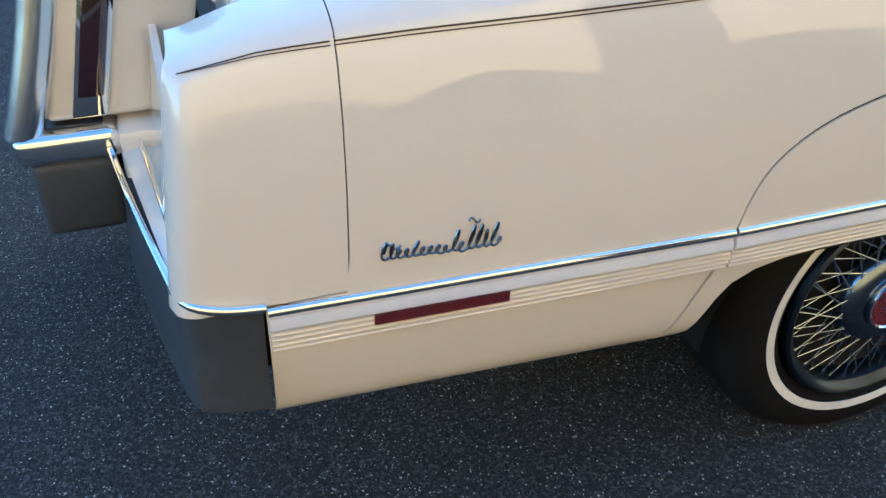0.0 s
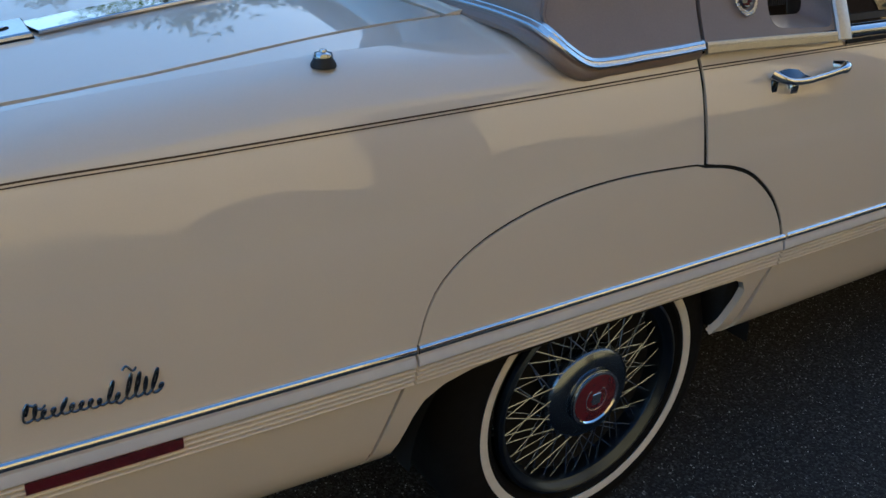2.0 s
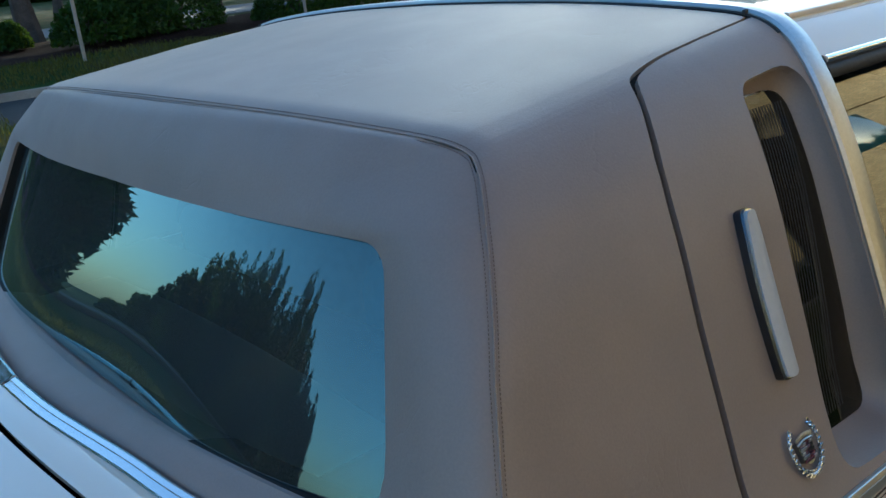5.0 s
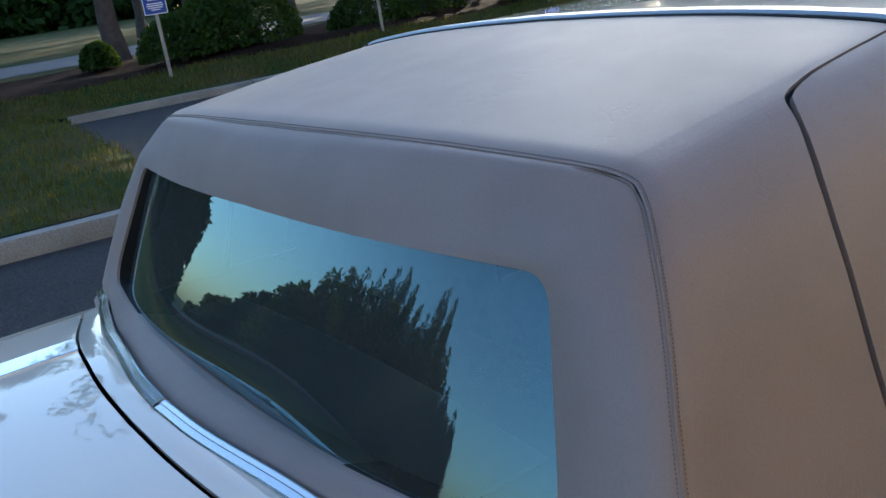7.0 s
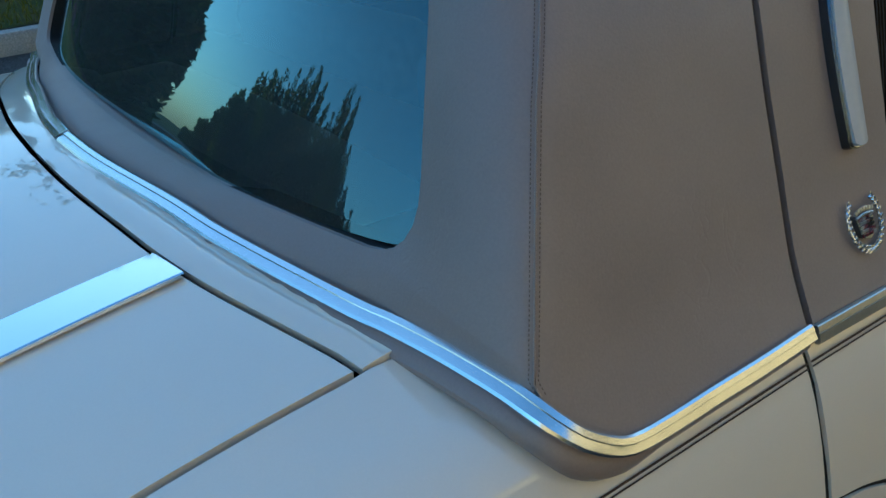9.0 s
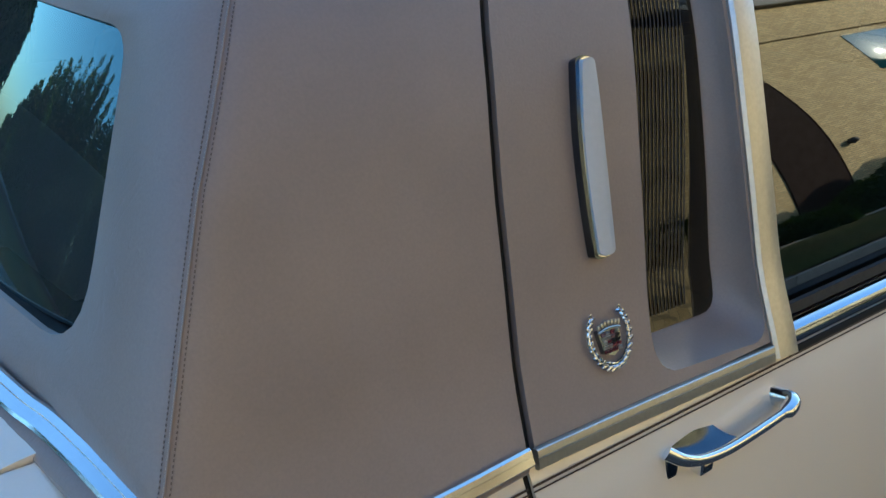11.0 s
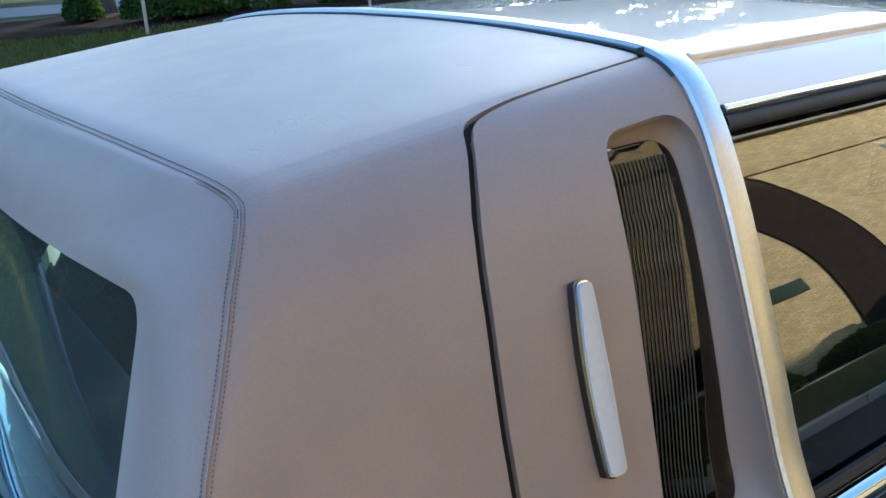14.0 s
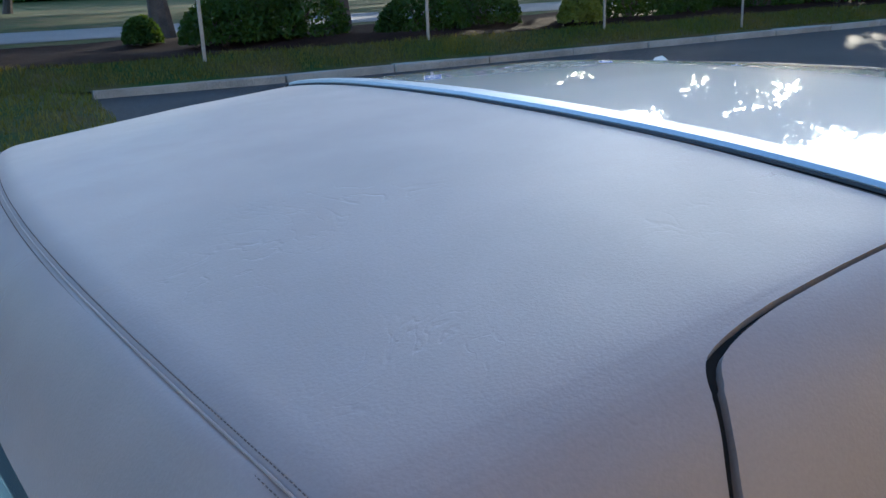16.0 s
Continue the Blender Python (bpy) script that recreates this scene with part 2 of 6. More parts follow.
LAWN = material("lawn_soil", (0.028, 0.050, 0.012), rough=0.95, spec=0.08, second=(0.080, 0.062, 0.024), vary_scale=1.1, fine=0.3, fine_scale=40, bump=0.5, bump_scale=50)
GRASS = leaf_material("grass_blades", (0.040, 0.070, 0.012), (0.105, 0.090, 0.03), 0.4)
MULCH = material("brown_mulch", (0.026, 0.0125, 0.009), rough=1.0, spec=0.04, vary=0.4, vary_scale=6, fine=0.5, fine_scale=40, bump=0.8, bump_scale=40)
BARK = material("bark", (0.10, 0.07, 0.055), rough=0.95, vary=0.4, vary_scale=6, fine=0.3, fine_scale=50, bump=0.9, bump_scale=18)
LEAF_A = leaf_material("leaves_deep", (0.022, 0.038, 0.010), (0.040, 0.064, 0.014))
LEAF_B = leaf_material("leaves_bright", (0.10, 0.12, 0.025), (0.17, 0.18, 0.04))
LEAF_C = leaf_material("hedge_leaves", (0.022, 0.042, 0.010), (0.040, 0.070, 0.013))
SIGN_BLUE = material("sign_blue", (0.012, 0.06, 0.32), rough=0.4, vary=0.1, vary_scale=8)
SIGN_WHITE = material("sign_white", (0.75, 0.76, 0.78), rough=0.4, fine=0.03)
GALV = material("galvanised_post", (0.33, 0.33, 0.33), rough=0.45, metal=0.7, vary=0.2, vary_scale=20)
BRICK = material("tan_brick", (0.80, 0.60, 0.28), rough=0.85, vary=0.15, vary_scale=2.0, fine=0.12, fine_scale=40)
bn, bl = BRICK.node_tree.nodes, BRICK.node_tree.links
bt = bn.new("ShaderNodeTexBrick")
bt.inputs["Scale"].default_value = 1.0
bt.inputs["Brick Width"].default_value, bt.inputs["Row Height"].default_value, bt.inputs["Mortar Size"].default_value = 0.23, 0.075, 0.010
bt.inputs["Color1"].default_value, bt.inputs["Color2"].default_value, bt.inputs["Mortar"].default_value = (1, 1, 1, 1), (0.66, 0.62, 0.55, 1), (0.42, 0.42, 0.42, 1)
bc = bn.new("ShaderNodeTexCoord")
bmap = bn.new("ShaderNodeMapping")
bmap.inputs["Rotation"].default_value = (radians(90), 0, 0)
bl.new(bc.outputs["Object"], bmap.inputs["Vector"])
bl.new(bmap.outputs["Vector"], bt.inputs["Vector"])
bx = bn.new("ShaderNodeMix")
bx.data_type, bx.blend_type = "RGBA", "MULTIPLY"
bx.inputs["Factor"].default_value = 1.0
old_link = bn["Principled BSDF"].inputs["Base Color"].links[0]
bl.new(old_link.from_socket, bx.inputs["A"])
bl.new(bt.outputs["Color"], bx.inputs["B"])
bl.new(bx.outputs["Result"], bn["Principled BSDF"].inputs["Base Color"])
# dark because the soffit's shade is put into this colour
SHADE_BROWN = material("shaded_soffit_brown", (0.028, 0.016, 0.011), rough=0.9, spec=0.08, vary=0.2, fine=0.1)
PLAQUE = material("plaque_green", (0.035, 0.06, 0.045), rough=0.8, spec=0.1, fine=0.05)
TEAL_GLASS = material("teal_window", (0.02, 0.09, 0.11), rough=0.08, coat=0.5, vary=0.2, vary_scale=2)
FAR_CAR = material("far_car_paint", (0.25, 0.26, 0.28), rough=0.3, coat=0.8)


# ---- mesh helpers ----
def mesh_of(name, bm, mat, smooth=True, angle=35):
    me = bpy.data.meshes.new(name)
    for f in bm.faces:
        f.smooth = smooth
    bm.to_mesh(me)
    bm.free()
    me.materials.append(mat)
    if smooth:
        me.set_sharp_from_angle(angle=radians(angle))
    return me


def part(name, bm, mat, parent, label="", smooth=True, angle=35):
    ob = new(name, mesh_of(name, bm, mat, smooth, angle))
    ob.parent = parent
    if label:
        ob["label"] = label
    return ob


def thing(name, label, category, at=(0, 0, 0), group="", kind=""):
    ob = new(name)
    ob.location = at
    return tagged(ob, label, category, group, kind)


def solid(name, bm, mat, label, category="", group="", kind="", smooth=True, angle=35):
    return tagged(new(name, mesh_of(name, bm, mat, smooth, angle)), label, category, group, kind)


def box(bm, x0, x1, y0, y1, z0, z1, bevel=0.0, seg=2):
    x0, x1, y0, y1, z0, z1 = min(x0, x1), max(x0, x1), min(y0, y1), max(y0, y1), min(z0, z1), max(z0, z1)
    r = bmesh.ops.create_cube(bm, size=1.0)
    vs = r["verts"]
    for v in vs:
        v.co = Vector((x0 + (v.co.x + 0.5) * (x1 - x0), y0 + (v.co.y + 0.5) * (y1 - y0), z0 + (v.co.z + 0.5) * (z1 - z0)))
    if bevel > 0:
        es = list({e for v in vs for e in v.link_edges})
        bmesh.ops.bevel(bm, geom=es, offset=bevel, segments=seg, affect="EDGES", profile=0.5)
    return bm


def grid(bm, rows):
    """Quads through rows of points."""
    vr = [[bm.verts.new(p) for p in row] for row in rows]
    for a, b in zip(vr, vr[1:]):
        for i in range(len(a) - 1):
            bm.faces.new((a[i], a[i + 1], b[i + 1], b[i]))
    return vr


def smooth_line(points, n):
    """n+1 points of a Catmull-Rom curve through the points, by length."""
    p = [Vector(q) for q in points]
    p = [p[0] * 2 - p[1]] + p + [p[-1] * 2 - p[-2]]
    fine = []
    for i in range(1, len(p) - 2):
        for k in range(16):
            t = k / 16
            a, b, c, d = p[i - 1], p[i], p[i + 1], p[i + 2]
            fine.append(0.5 * (2 * b + (c - a) * t + (2 * a - 5 * b + 4 * c - d) * t * t + (3 * b - a - 3 * c + d) * t ** 3))
    fine.append(p[-2])
    lens = [0.0]
    for a, b in zip(fine, fine[1:]):
        lens.append(lens[-1] + (b - a).length)
    out = []
    for k in range(n + 1):
        want = lens[-1] * k / n
        i = min(max(int(np.searchsorted(lens, want)) - 1, 0), len(fine) - 2)
        w = (want - lens[i]) / max(lens[i + 1] - lens[i], 1e-9)
        out.append(fine[i].lerp(fine[i + 1], w))
    return out


def sweep(bm, path, profile, normals, closed=True, caps=True):
    """A profile of (along the side, along the normal) swept along a path."""
    rings = []
    n = len(path)
    for i, p in enumerate(path):
        t = (path[min(i + 1, n - 1)] - path[max(i - 1, 0)]).normalized()
        nn = Vector(normals[i] if isinstance(normals, list) else normals)
        nn = (nn - t * nn.dot(t)).normalized()
        s = t.cross(nn)
        rings.append([bm.verts.new(p + s * a + nn * b) for a, b in profile])
    m = len(profile)
    for a, b in zip(rings, rings[1:]):
        for j in range(m if closed else m - 1):
            k = (j + 1) % m
            bm.faces.new((a[j], a[k], b[k], b[j]))
    if closed and caps:
        bm.faces.new(rings[0][::-1])
        bm.faces.new(rings[-1])
    bmesh.ops.recalc_face_normals(bm, faces=bm.faces)
    return bm


def round_profile(w, h, n=10):
    """A half-round bead, w wide and h high."""
    return [(w / 2 * math.cos(math.pi * i / n), h * math.sin(math.pi * i / n)) for i in range(n + 1)]


def flat_profile(w, h):
    """A flat-faced strip with rolled edges."""
    return [(w / 2, 0), (w / 2, h * .55), (w * .38, h * .9), (w * .15, h), (-w * .15, h), (-w * .38, h * .9), (-w / 2, h * .55), (-w / 2, 0)]


def circle_profile(r, n=10):
    return [(r * math.cos(2 * math.pi * i / n), r * math.sin(2 * math.pi * i / n)) for i in range(n)]


def lathe(bm, profile, n=64, axis="y"):
    """A profile of (radius, along the axis) turned round the y or z axis."""
    rows = []
    for i in range(n + 1):
        a = 2 * math.pi * i / n
        rows.append([((r * math.cos(a), h, r * math.sin(a)) if axis == "y" else (r * math.cos(a), r * math.sin(a), h)) for r, h in profile])
    grid(bm, rows)
    bmesh.ops.remove_doubles(bm, verts=bm.verts, dist=1e-6)
    bmesh.ops.recalc_face_normals(bm, faces=bm.faces)
    return bm


def flange(bm, outward, depth, toward=None):
    """Turn a sheet's faces to the outside and roll its open edges inwards."""
    bm.normal_update()
    tot = sum((f.normal.dot(outward(f.calc_center_median())) * f.calc_area() for f in bm.faces))
    if tot < 0:
        bmesh.ops.reverse_faces(bm, faces=bm.faces)
    bm.normal_update()
    edges = [e for e in bm.edges if e.is_boundary]
    normals = {v: v.normal.copy() for e in edges for v in e.verts}
    keep = {v: v.co.copy() for v in normals}
    r = bmesh.ops.extrude_edge_only(bm, edges=edges)
    for v in [g for g in r["geom"] if isinstance(g, bmesh.types.BMVert)]:
        old = min(keep, key=lambda q: (keep[q] - v.co).length_squared)
        v.co = v.co - normals[old] * depth
    for e in edges:
        e.smooth = False
    return bm


def sheet(poly, place, outward, du, dv, depth=0.012):
    """A panel with the outline poly in (u, v), laid on a surface by place(u, v)."""
    bm = bmesh.new()
    bm.faces.new([bm.verts.new((u, v, 0)) for u, v in poly])
    us, vs = [p[0] for p in poly], [p[1] for p in poly]
    k = min(us) + du
    while k < max(us) - 1e-6:
        bmesh.ops.bisect_plane(bm, geom=bm.verts[:] + bm.edges[:] + bm.faces[:], plane_co=(k, 0, 0), plane_no=(1, 0, 0), dist=1e-6)
        k += du
    k = min(vs) + dv
    while k < max(vs) - 1e-6:
        bmesh.ops.bisect_plane(bm, geom=bm.verts[:] + bm.edges[:] + bm.faces[:], plane_co=(0, k, 0), plane_no=(0, 1, 0), dist=1e-6)
        k += dv
    bmesh.ops.triangulate(bm, faces=[f for f in bm.faces if len(f.verts) > 4])
    for v in bm.verts:
        v.co = place(v.co.x, v.co.y)
    if depth > 0:
        flange(bm, outward, depth)
    else:
        bm.normal_update()
        if sum(f.normal.dot(outward(f.calc_center_median())) * f.calc_area() for f in bm.faces) < 0:
            bmesh.ops.reverse_faces(bm, faces=bm.faces)
    return bm


def ray_to(poly, c, a):
    """Where a ray from c at the angle a leaves the polygon."""
    d = Vector((math.cos(a), math.sin(a)))
    best = None
    for i in range(len(poly)):
        p, q = Vector(poly[i]), Vector(poly[(i + 1) % len(poly)])
        e = q - p
        den = d.x * e.y - d.y * e.x
        if abs(den) < 1e-12:
            continue
        w = p - c
        t = (w.x * e.y - w.y * e.x) / den
        s = (w.x * d.y - w.y * d.x) / den
        if t > 0 and -1e-6 <= s <= 1 + 1e-6 and (best is None or t > best):
            best = t
    return c + d * best


def holed(outer, inner, place, rings):
    """Rows of points between a hole and an outline in (u, v), laid on a surface; the first row is the hole's edge."""
    c = sum((Vector(p) for p in inner), Vector((0, 0))) / len(inner)
    angles = sorted({round(math.atan2(p[1] - c.y, p[0] - c.x), 4) for p in list(outer) + list(inner)} | {round(-math.pi + 2 * math.pi * i / 72, 4) for i in range(72)})
    rows = []
    for k in range(rings + 1):
        w = k / rings
        row = []
        for a in angles + angles[:1]:
            p = ray_to(inner, c, a).lerp(ray_to(outer, c, a), w)
            row.append(place(p.x, p.y))
        rows.append(row)
    return rows


def rounded(corners, radius, n=6):
    """A polygon with rounded corners."""
    out = []
    m = len(corners)
    for i in range(m):
        p, a, b = Vector(corners[i]), Vector(corners[i - 1]), Vector(corners[(i + 1) % m])
        r = radius[i] if isinstance(radius, (list, tuple)) else radius
        u, v = (a - p).normalized(), (b - p).normalized()
        half = math.acos(max(-1, min(1, u.dot(v)))) / 2
        cut = min(r / math.tan(half), 0.45 * (a - p).length, 0.45 * (b - p).length)
        for k in range(n + 1):
            t = k / n
            q0, q1 = p + u * cut, p + v * cut
            out.append(tuple((1 - t) ** 2 * q0 + 2 * t * (1 - t) * p + t * t * q1))
    return out


# ---- the car's surfaces: x forward, y to its left, z up; the rear axle stands over the origin ----
BODY = [(.846, .356), (.856, .361), (.866, .366), (.879, .375), (.890, .388), (.899, .405), (.906, .43), (.918, .50), (.926, .55), (.928, .60), (.925, .66), (.918, .74), (.907, .82), (.894, .88), (.880, .92), (.866, .945), (.845, .965), (.815, .978), (.775, .988), (.735, .998)]
ROOF = [(.886, .935), (.876, .957), (.843, 1.02), (.815, 1.095), (.787, 1.17), (.756, 1.25), (.722, 1.32), (.697, 1.36), (.672, 1.39), (.640, 1.410), (.58, 1.422), (.4, 1.437), (.2, 1.445), (0, 1.448)]
BODY_FINE = smooth_line([(0, y, z) for y, z in BODY], 120)
ROOF_FINE = smooth_line([(0, y, z) for y, z in ROOF], 160)
BODY_Y, BODY_Z = [p.y for p in BODY_FINE], [p.z for p in BODY_FINE]
BODY_V = [0.0]
for a, b in zip(BODY_FINE, BODY_FINE[1:]):
    BODY_V.append(BODY_V[-1] + (b - a).length)
ROOF_Y, ROOF_Z = [p.y for p in ROOF_FINE], [p.z for p in ROOF_FINE]


def vz(z):
    """The way round the body's section at a height."""
    return float(np.interp(z, BODY_Z, BODY_V))


def body_y(z):
    return float(np.interp(z, BODY_Z, BODY_Y))


def on_body(x, v, side=-1, lift=0.0):
    """A point of the body's side; v runs up round the section."""
    y, z = float(np.interp(v, BODY_V, BODY_Y)), float(np.interp(v, BODY_V, BODY_Z))
    if x < -0.45 and z > 0.92:
        z = 0.92 + (z - 0.92) * (1 - 0.74 * min(1, (-0.45 - x) / 0.67) ** 1.2)
    if x < -.85 and z > .89:
        z -= .027 * min(1, (-.85 - x) / .27) ** 1.3 * min(1, (z - .89) / .055)
    if x < -1.02 and z > .84:
        z -= .016 * min(1, (-1.02 - x) / .10) ** 1.6 * min(1, (z - .84) / .08)
    end = -1.165 + (z - 0.63) * 0.13
    d = x - end
    if d < 0.035:
        y -= 0.035 - math.sqrt(max(0.0, 0.035 ** 2 - (0.035 - max(d, 0)) ** 2))
    if x < -0.45 and z < 0.5:
        z += max(0, 0.5 - z) / 0.1 * 0.024 * ((-0.45 - x) / 0.62)
    if x > 2.6:
        y -= 0.07 * ((x - 2.6) / 1.3) ** 2
    back = lift * min(1, max(0, (.035 - d) / .035))
    return Vector((x - back, side * (y + lift), z))


def roof_shift(x):
    return float(np.interp(x, [-.3, 0, .3, .5, 1.0, 1.6], [-.07, -.036, 0, .018, .02, -.03]))


def roof_section(x, k):
    """Point k (0 the belt, 1 the middle) of the roof's right half-section at x."""
    i = k * (len(ROOF_Y) - 1)
    y, z = float(np.interp(i, range(len(ROOF_Y)), ROOF_Y)), float(np.interp(i, range(len(ROOF_Z)), ROOF_Z))
    return y, z + roof_shift(x) * min(1, max(0, (z - .957) / .453))


def roof_y(x, z):
    sh = roof_shift(x)
    zs = [q + sh * min(1, max(0, (q - .957) / .453)) for q in ROOF_Z]
    return float(np.interp(z, zs, ROOF_Y))


def on_roof(x, z, side=-1, lift=0.0):
    return Vector((x, side * (roof_y(x, z) + lift), z + lift * 0.35))


def roof_z(x, y):
    sh = roof_shift(x)
    ys = ROOF_Y[::-1]
    zs = [q + sh * min(1, max(0, (q - .957) / .453)) for q in ROOF_Z[::-1]]
    return float(np.interp(abs(y), ys, zs))


def rear_x(y, z):
    return -.174 + (z - 1.069) * .48 - .12 * (.43 - y * y)


def glass_x(y, z):
    h = z - 1.17
    return -.1535 - .030 * y * y + .381 * y ** 4 + (.484 + .013 * y * y) * h + .20 * h * h


def deck_z(x, y):
    back = max(0.0, -0.30 - x)
    return 1.042 - .045 * (abs(y) / .74) ** 2 - 0.062 * (back / 0.82) ** 1.5


def glass_y(z):
    """Half width at the door glass: upright at the belt, leaning in towards the roof."""
    h = z - .945
    return .850 - .20 * h - .477 * h * h


OUT_R = lambda c: Vector((0, -1 if c.y < 0 else 1, 0.2))
UP = lambda c: Vector((0, 0, 1))

# seams on the right side, as (x, z)
SKIRT_ARC = [(-.419, .588), (-.402, .644), (-.373, .687), (-.319, .724), (-.248, .750), (-.157, .768), (-.033, .775), (.11, .769), (.145, .763)]
SKIRT_FRONT = [(.145, .763), (.201, .753), (.252, .735), (.286, .713), (.318, .685), (.338, .661), (.360, .625), (.372, .594), (.385, .568)]
arc = [(p.x, p.z) for p in smooth_line([(x, 0, z) for x, z in SKIRT_ARC], 30)]
front_arc = [(p.x, p.z) for p in smooth_line([(x, 0, z) for x, z in SKIRT_FRONT], 18)]
STITCH = [(-.176, .985), (-.171, 1.012), (-.165, 1.026), (-.131, 1.111), (-.092, 1.206), (-.054, 1.279), (-.036, 1.313), (-.019, 1.340), (0.0, 1.368)]
DOOR_SEAM = [(.133, .940), (.136, .957), (.147, 1.033), (.155, 1.10), (.162, 1.16), (.171, 1.215), (.184, 1.28), (.198, 1.328), (.213, 1.36), (.227, 1.386)]
GAP = 0.0034
EDGE_X, EDGE_Y = [-1.13, -1.05, -.86, -.7, -.6, -.5, -.43, -.36, -.25, 0], [.735, .752, .768, .763, .752, .737, .728, .721, .711, .7105]
VGAP = 0.0046                              # wider gap between the padded pieces


def even(points, step):
    """The line through the points again, at even steps."""
    run = [0.0]
    for p, q in zip(points, points[1:]):
        run.append(run[-1] + (q - p).length)
    n = int(run[-1] / step)
    cols = [[p[i] for p in points] for i in range(3)]
    return [Vector([float(np.interp(run[-1] * j / n, run, c)) for c in cols]) for j in range(n + 1)]


car = thing("sedan_car", "cream four-door sedan with taupe padded vinyl half roof parked on asphalt", "car")


def side_panel(name, poly, parent, mat, label="", depth=0.014, du=0.05, dv=0.025, lift=0.0):
    """The panel on both sides of the car; poly in (x, z)."""
    made = []
    for s in (-1, 1):
        bm = sheet([(x, vz(z)) for x, z in poly], lambda u, v, s=s: on_body(u, v, s, lift), OUT_R, du, dv, depth)
        made.append(part(name, bm, mat, parent, label))
    return made


# rear end cap, quarter, skirt
cap_end = lambda z: -1.165 + (z - .63) * .13
zs = [.615, .66, .74, .82, .88, .92, .945, .965, .978, .985]
cap_seam = lambda z: -.962 + (z - .613) * .027 + .003 * math.sin(math.pi * min(1, max(0, (z - .61) / .37)))
cap_poly = [(cap_end(z), z) for z in zs] + [(cap_seam(z) - GAP * .25, z) for z in zs[::-1]]
side_panel("end_cap", cap_poly, car, PAINT, "cream rear fender end cap", du=.007)
q_low = [(-1.062, .372), (-1.062, .612), (-.965, .612)] + [(cap_seam(z) + GAP * .25, z) for z in zs[1:]]
q_poly = q_low + [(-.05, .985), (-.05, .945), (.1285, .94), (.1385, .766)] + [(x - GAP * .3, z + GAP * .5) for x, z in arc[::-1][1:]] + [(-.421 - GAP * .6, .574), (-.480 - GAP * .6, .40), (-.486 - GAP * .6, .372)]
quarter = side_panel("quarter_panel", q_poly, car, PAINT)
skirt_poly = [(x + GAP * .3, z - GAP * .6) for x, z in arc[:-1]] + [(x - GAP * .5, z - GAP) for x, z in front_arc] + [(.318 - GAP, .397), (.270, .388), (.308, .46), (.315, .485), (.300, .508), (.276, .519), (-.2, .524), (-.259, .524), (-.315, .520), (-.362, .508), (-.395, .488), (-.412, .46), (-.436, .40), (-.444, .372), (-.484 + GAP * .6, .372), (-.478 + GAP * .6, .40), (-.419 + GAP * .6, .574)]
side_panel("fender_skirt", skirt_poly, car, PAINT, "cream rear wheel skirt")
door_poly = [(.1365, .94), (.1485, .766)] + [(x + GAP, z + GAP * .6) for x, z in front_arc[1:]] + [(.318 + GAP, .358), (1.06, .358), (1.06, .94)]
rear_door = side_panel("rear_door", door_poly, car, PAINT)
front_door = side_panel("front_door", [(1.066, .358), (2.16, .358), (2.20, .5), (2.18, .94), (1.066, .94)], car, PAINT)
fender_poly = [(2.19, .385), (2.42, .385), (2.45, .47), (2.54, .60), (2.70, .68), (2.89, .70), (3.08, .68), (3.24, .60), (3.33, .47), (3.36, .40), (3.86, .44), (3.86, .93), (3.6, .97), (2.20, .985), (2.19, .94), (2.206, .5)]
side_panel("front_fender", fender_poly, car, PAINT)

# inner body, coloured near black as the shade behind every gap
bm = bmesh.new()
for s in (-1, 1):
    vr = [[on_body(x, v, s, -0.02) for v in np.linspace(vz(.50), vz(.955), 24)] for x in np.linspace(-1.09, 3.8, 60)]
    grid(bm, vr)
part("inner_shell", bm, DARK, car, "inner body shell blackened as shade behind the gaps")
for x0, x1, w in ((-1.08, -.45, .66), (.42, 2.45, .70), (3.35, 3.75, .70), (-.45, .42, .56), (2.45, 3.35, .56)):
    bm = bmesh.new()
    box(bm, x0, x1, -w, w, .27, .46, .04, 3)
    part("underbody", bm, DARK, car, "dark underbody")
for s in (-1, 1):
    for cx in (0, 2.89):
        bm = bmesh.new()
        rows = []
        for i in range(25):
            a = math.pi * i / 24
            rows.append([(cx + .40 * math.cos(a), s * y, .33 + .30 * math.sin(a)) for y in (.58, .885)])
        grid(bm, rows)
        part("wheel_well", bm, DARK, car)
    bm = bmesh.new()
    box(bm, .325, .41, s * .60, s * .868, .36, .52, .015)
    part("splash_guard", bm, RUBBER, car, "dark splash guard ahead of the rear wheel")

# rub strip: chrome bead, pale insert, ribbed lower band; in lengths broken at the panels
TRIM_Z = lambda x: .594 + max(0, -.42 - x) * .028


def trim_length(x0, x1, parent, s):
    n = max(4, int((x1 - x0) / .05))
    xs = [x0 + (x1 - x0) * i / n for i in range(n + 1)]
    for name, dz, w, h, mat, lab in (("chrome_bead", -.0065, .0145, .0070, CHROME, "bright chrome bead"), ("pale_insert", -.0245, .019, .0065, STRIP_GREY, "pale grey insert")):
        bm = bmesh.new()
        path = [on_body(x, vz(TRIM_Z(x) + dz), s, -.001) for x in xs]
        sweep(bm, path, round_profile(w, h * 1.15, 10) if mat is CHROME else flat_profile(w, h), [Vector((0, s, .46 if mat is CHROME else .2))] * (n + 1))
        part(name, bm, mat, parent, lab)
    for k in range(4):
        bm = bmesh.new()
        path = [on_body(x, vz(TRIM_Z(x) - .0395 - k * .0082), s, -.001) for x in xs]
        sweep(bm, path, round_profile(.0064, .0058, 6), [Vector((0, s, 0))] * (n + 1))
        part("rib", bm, PAINT, parent)


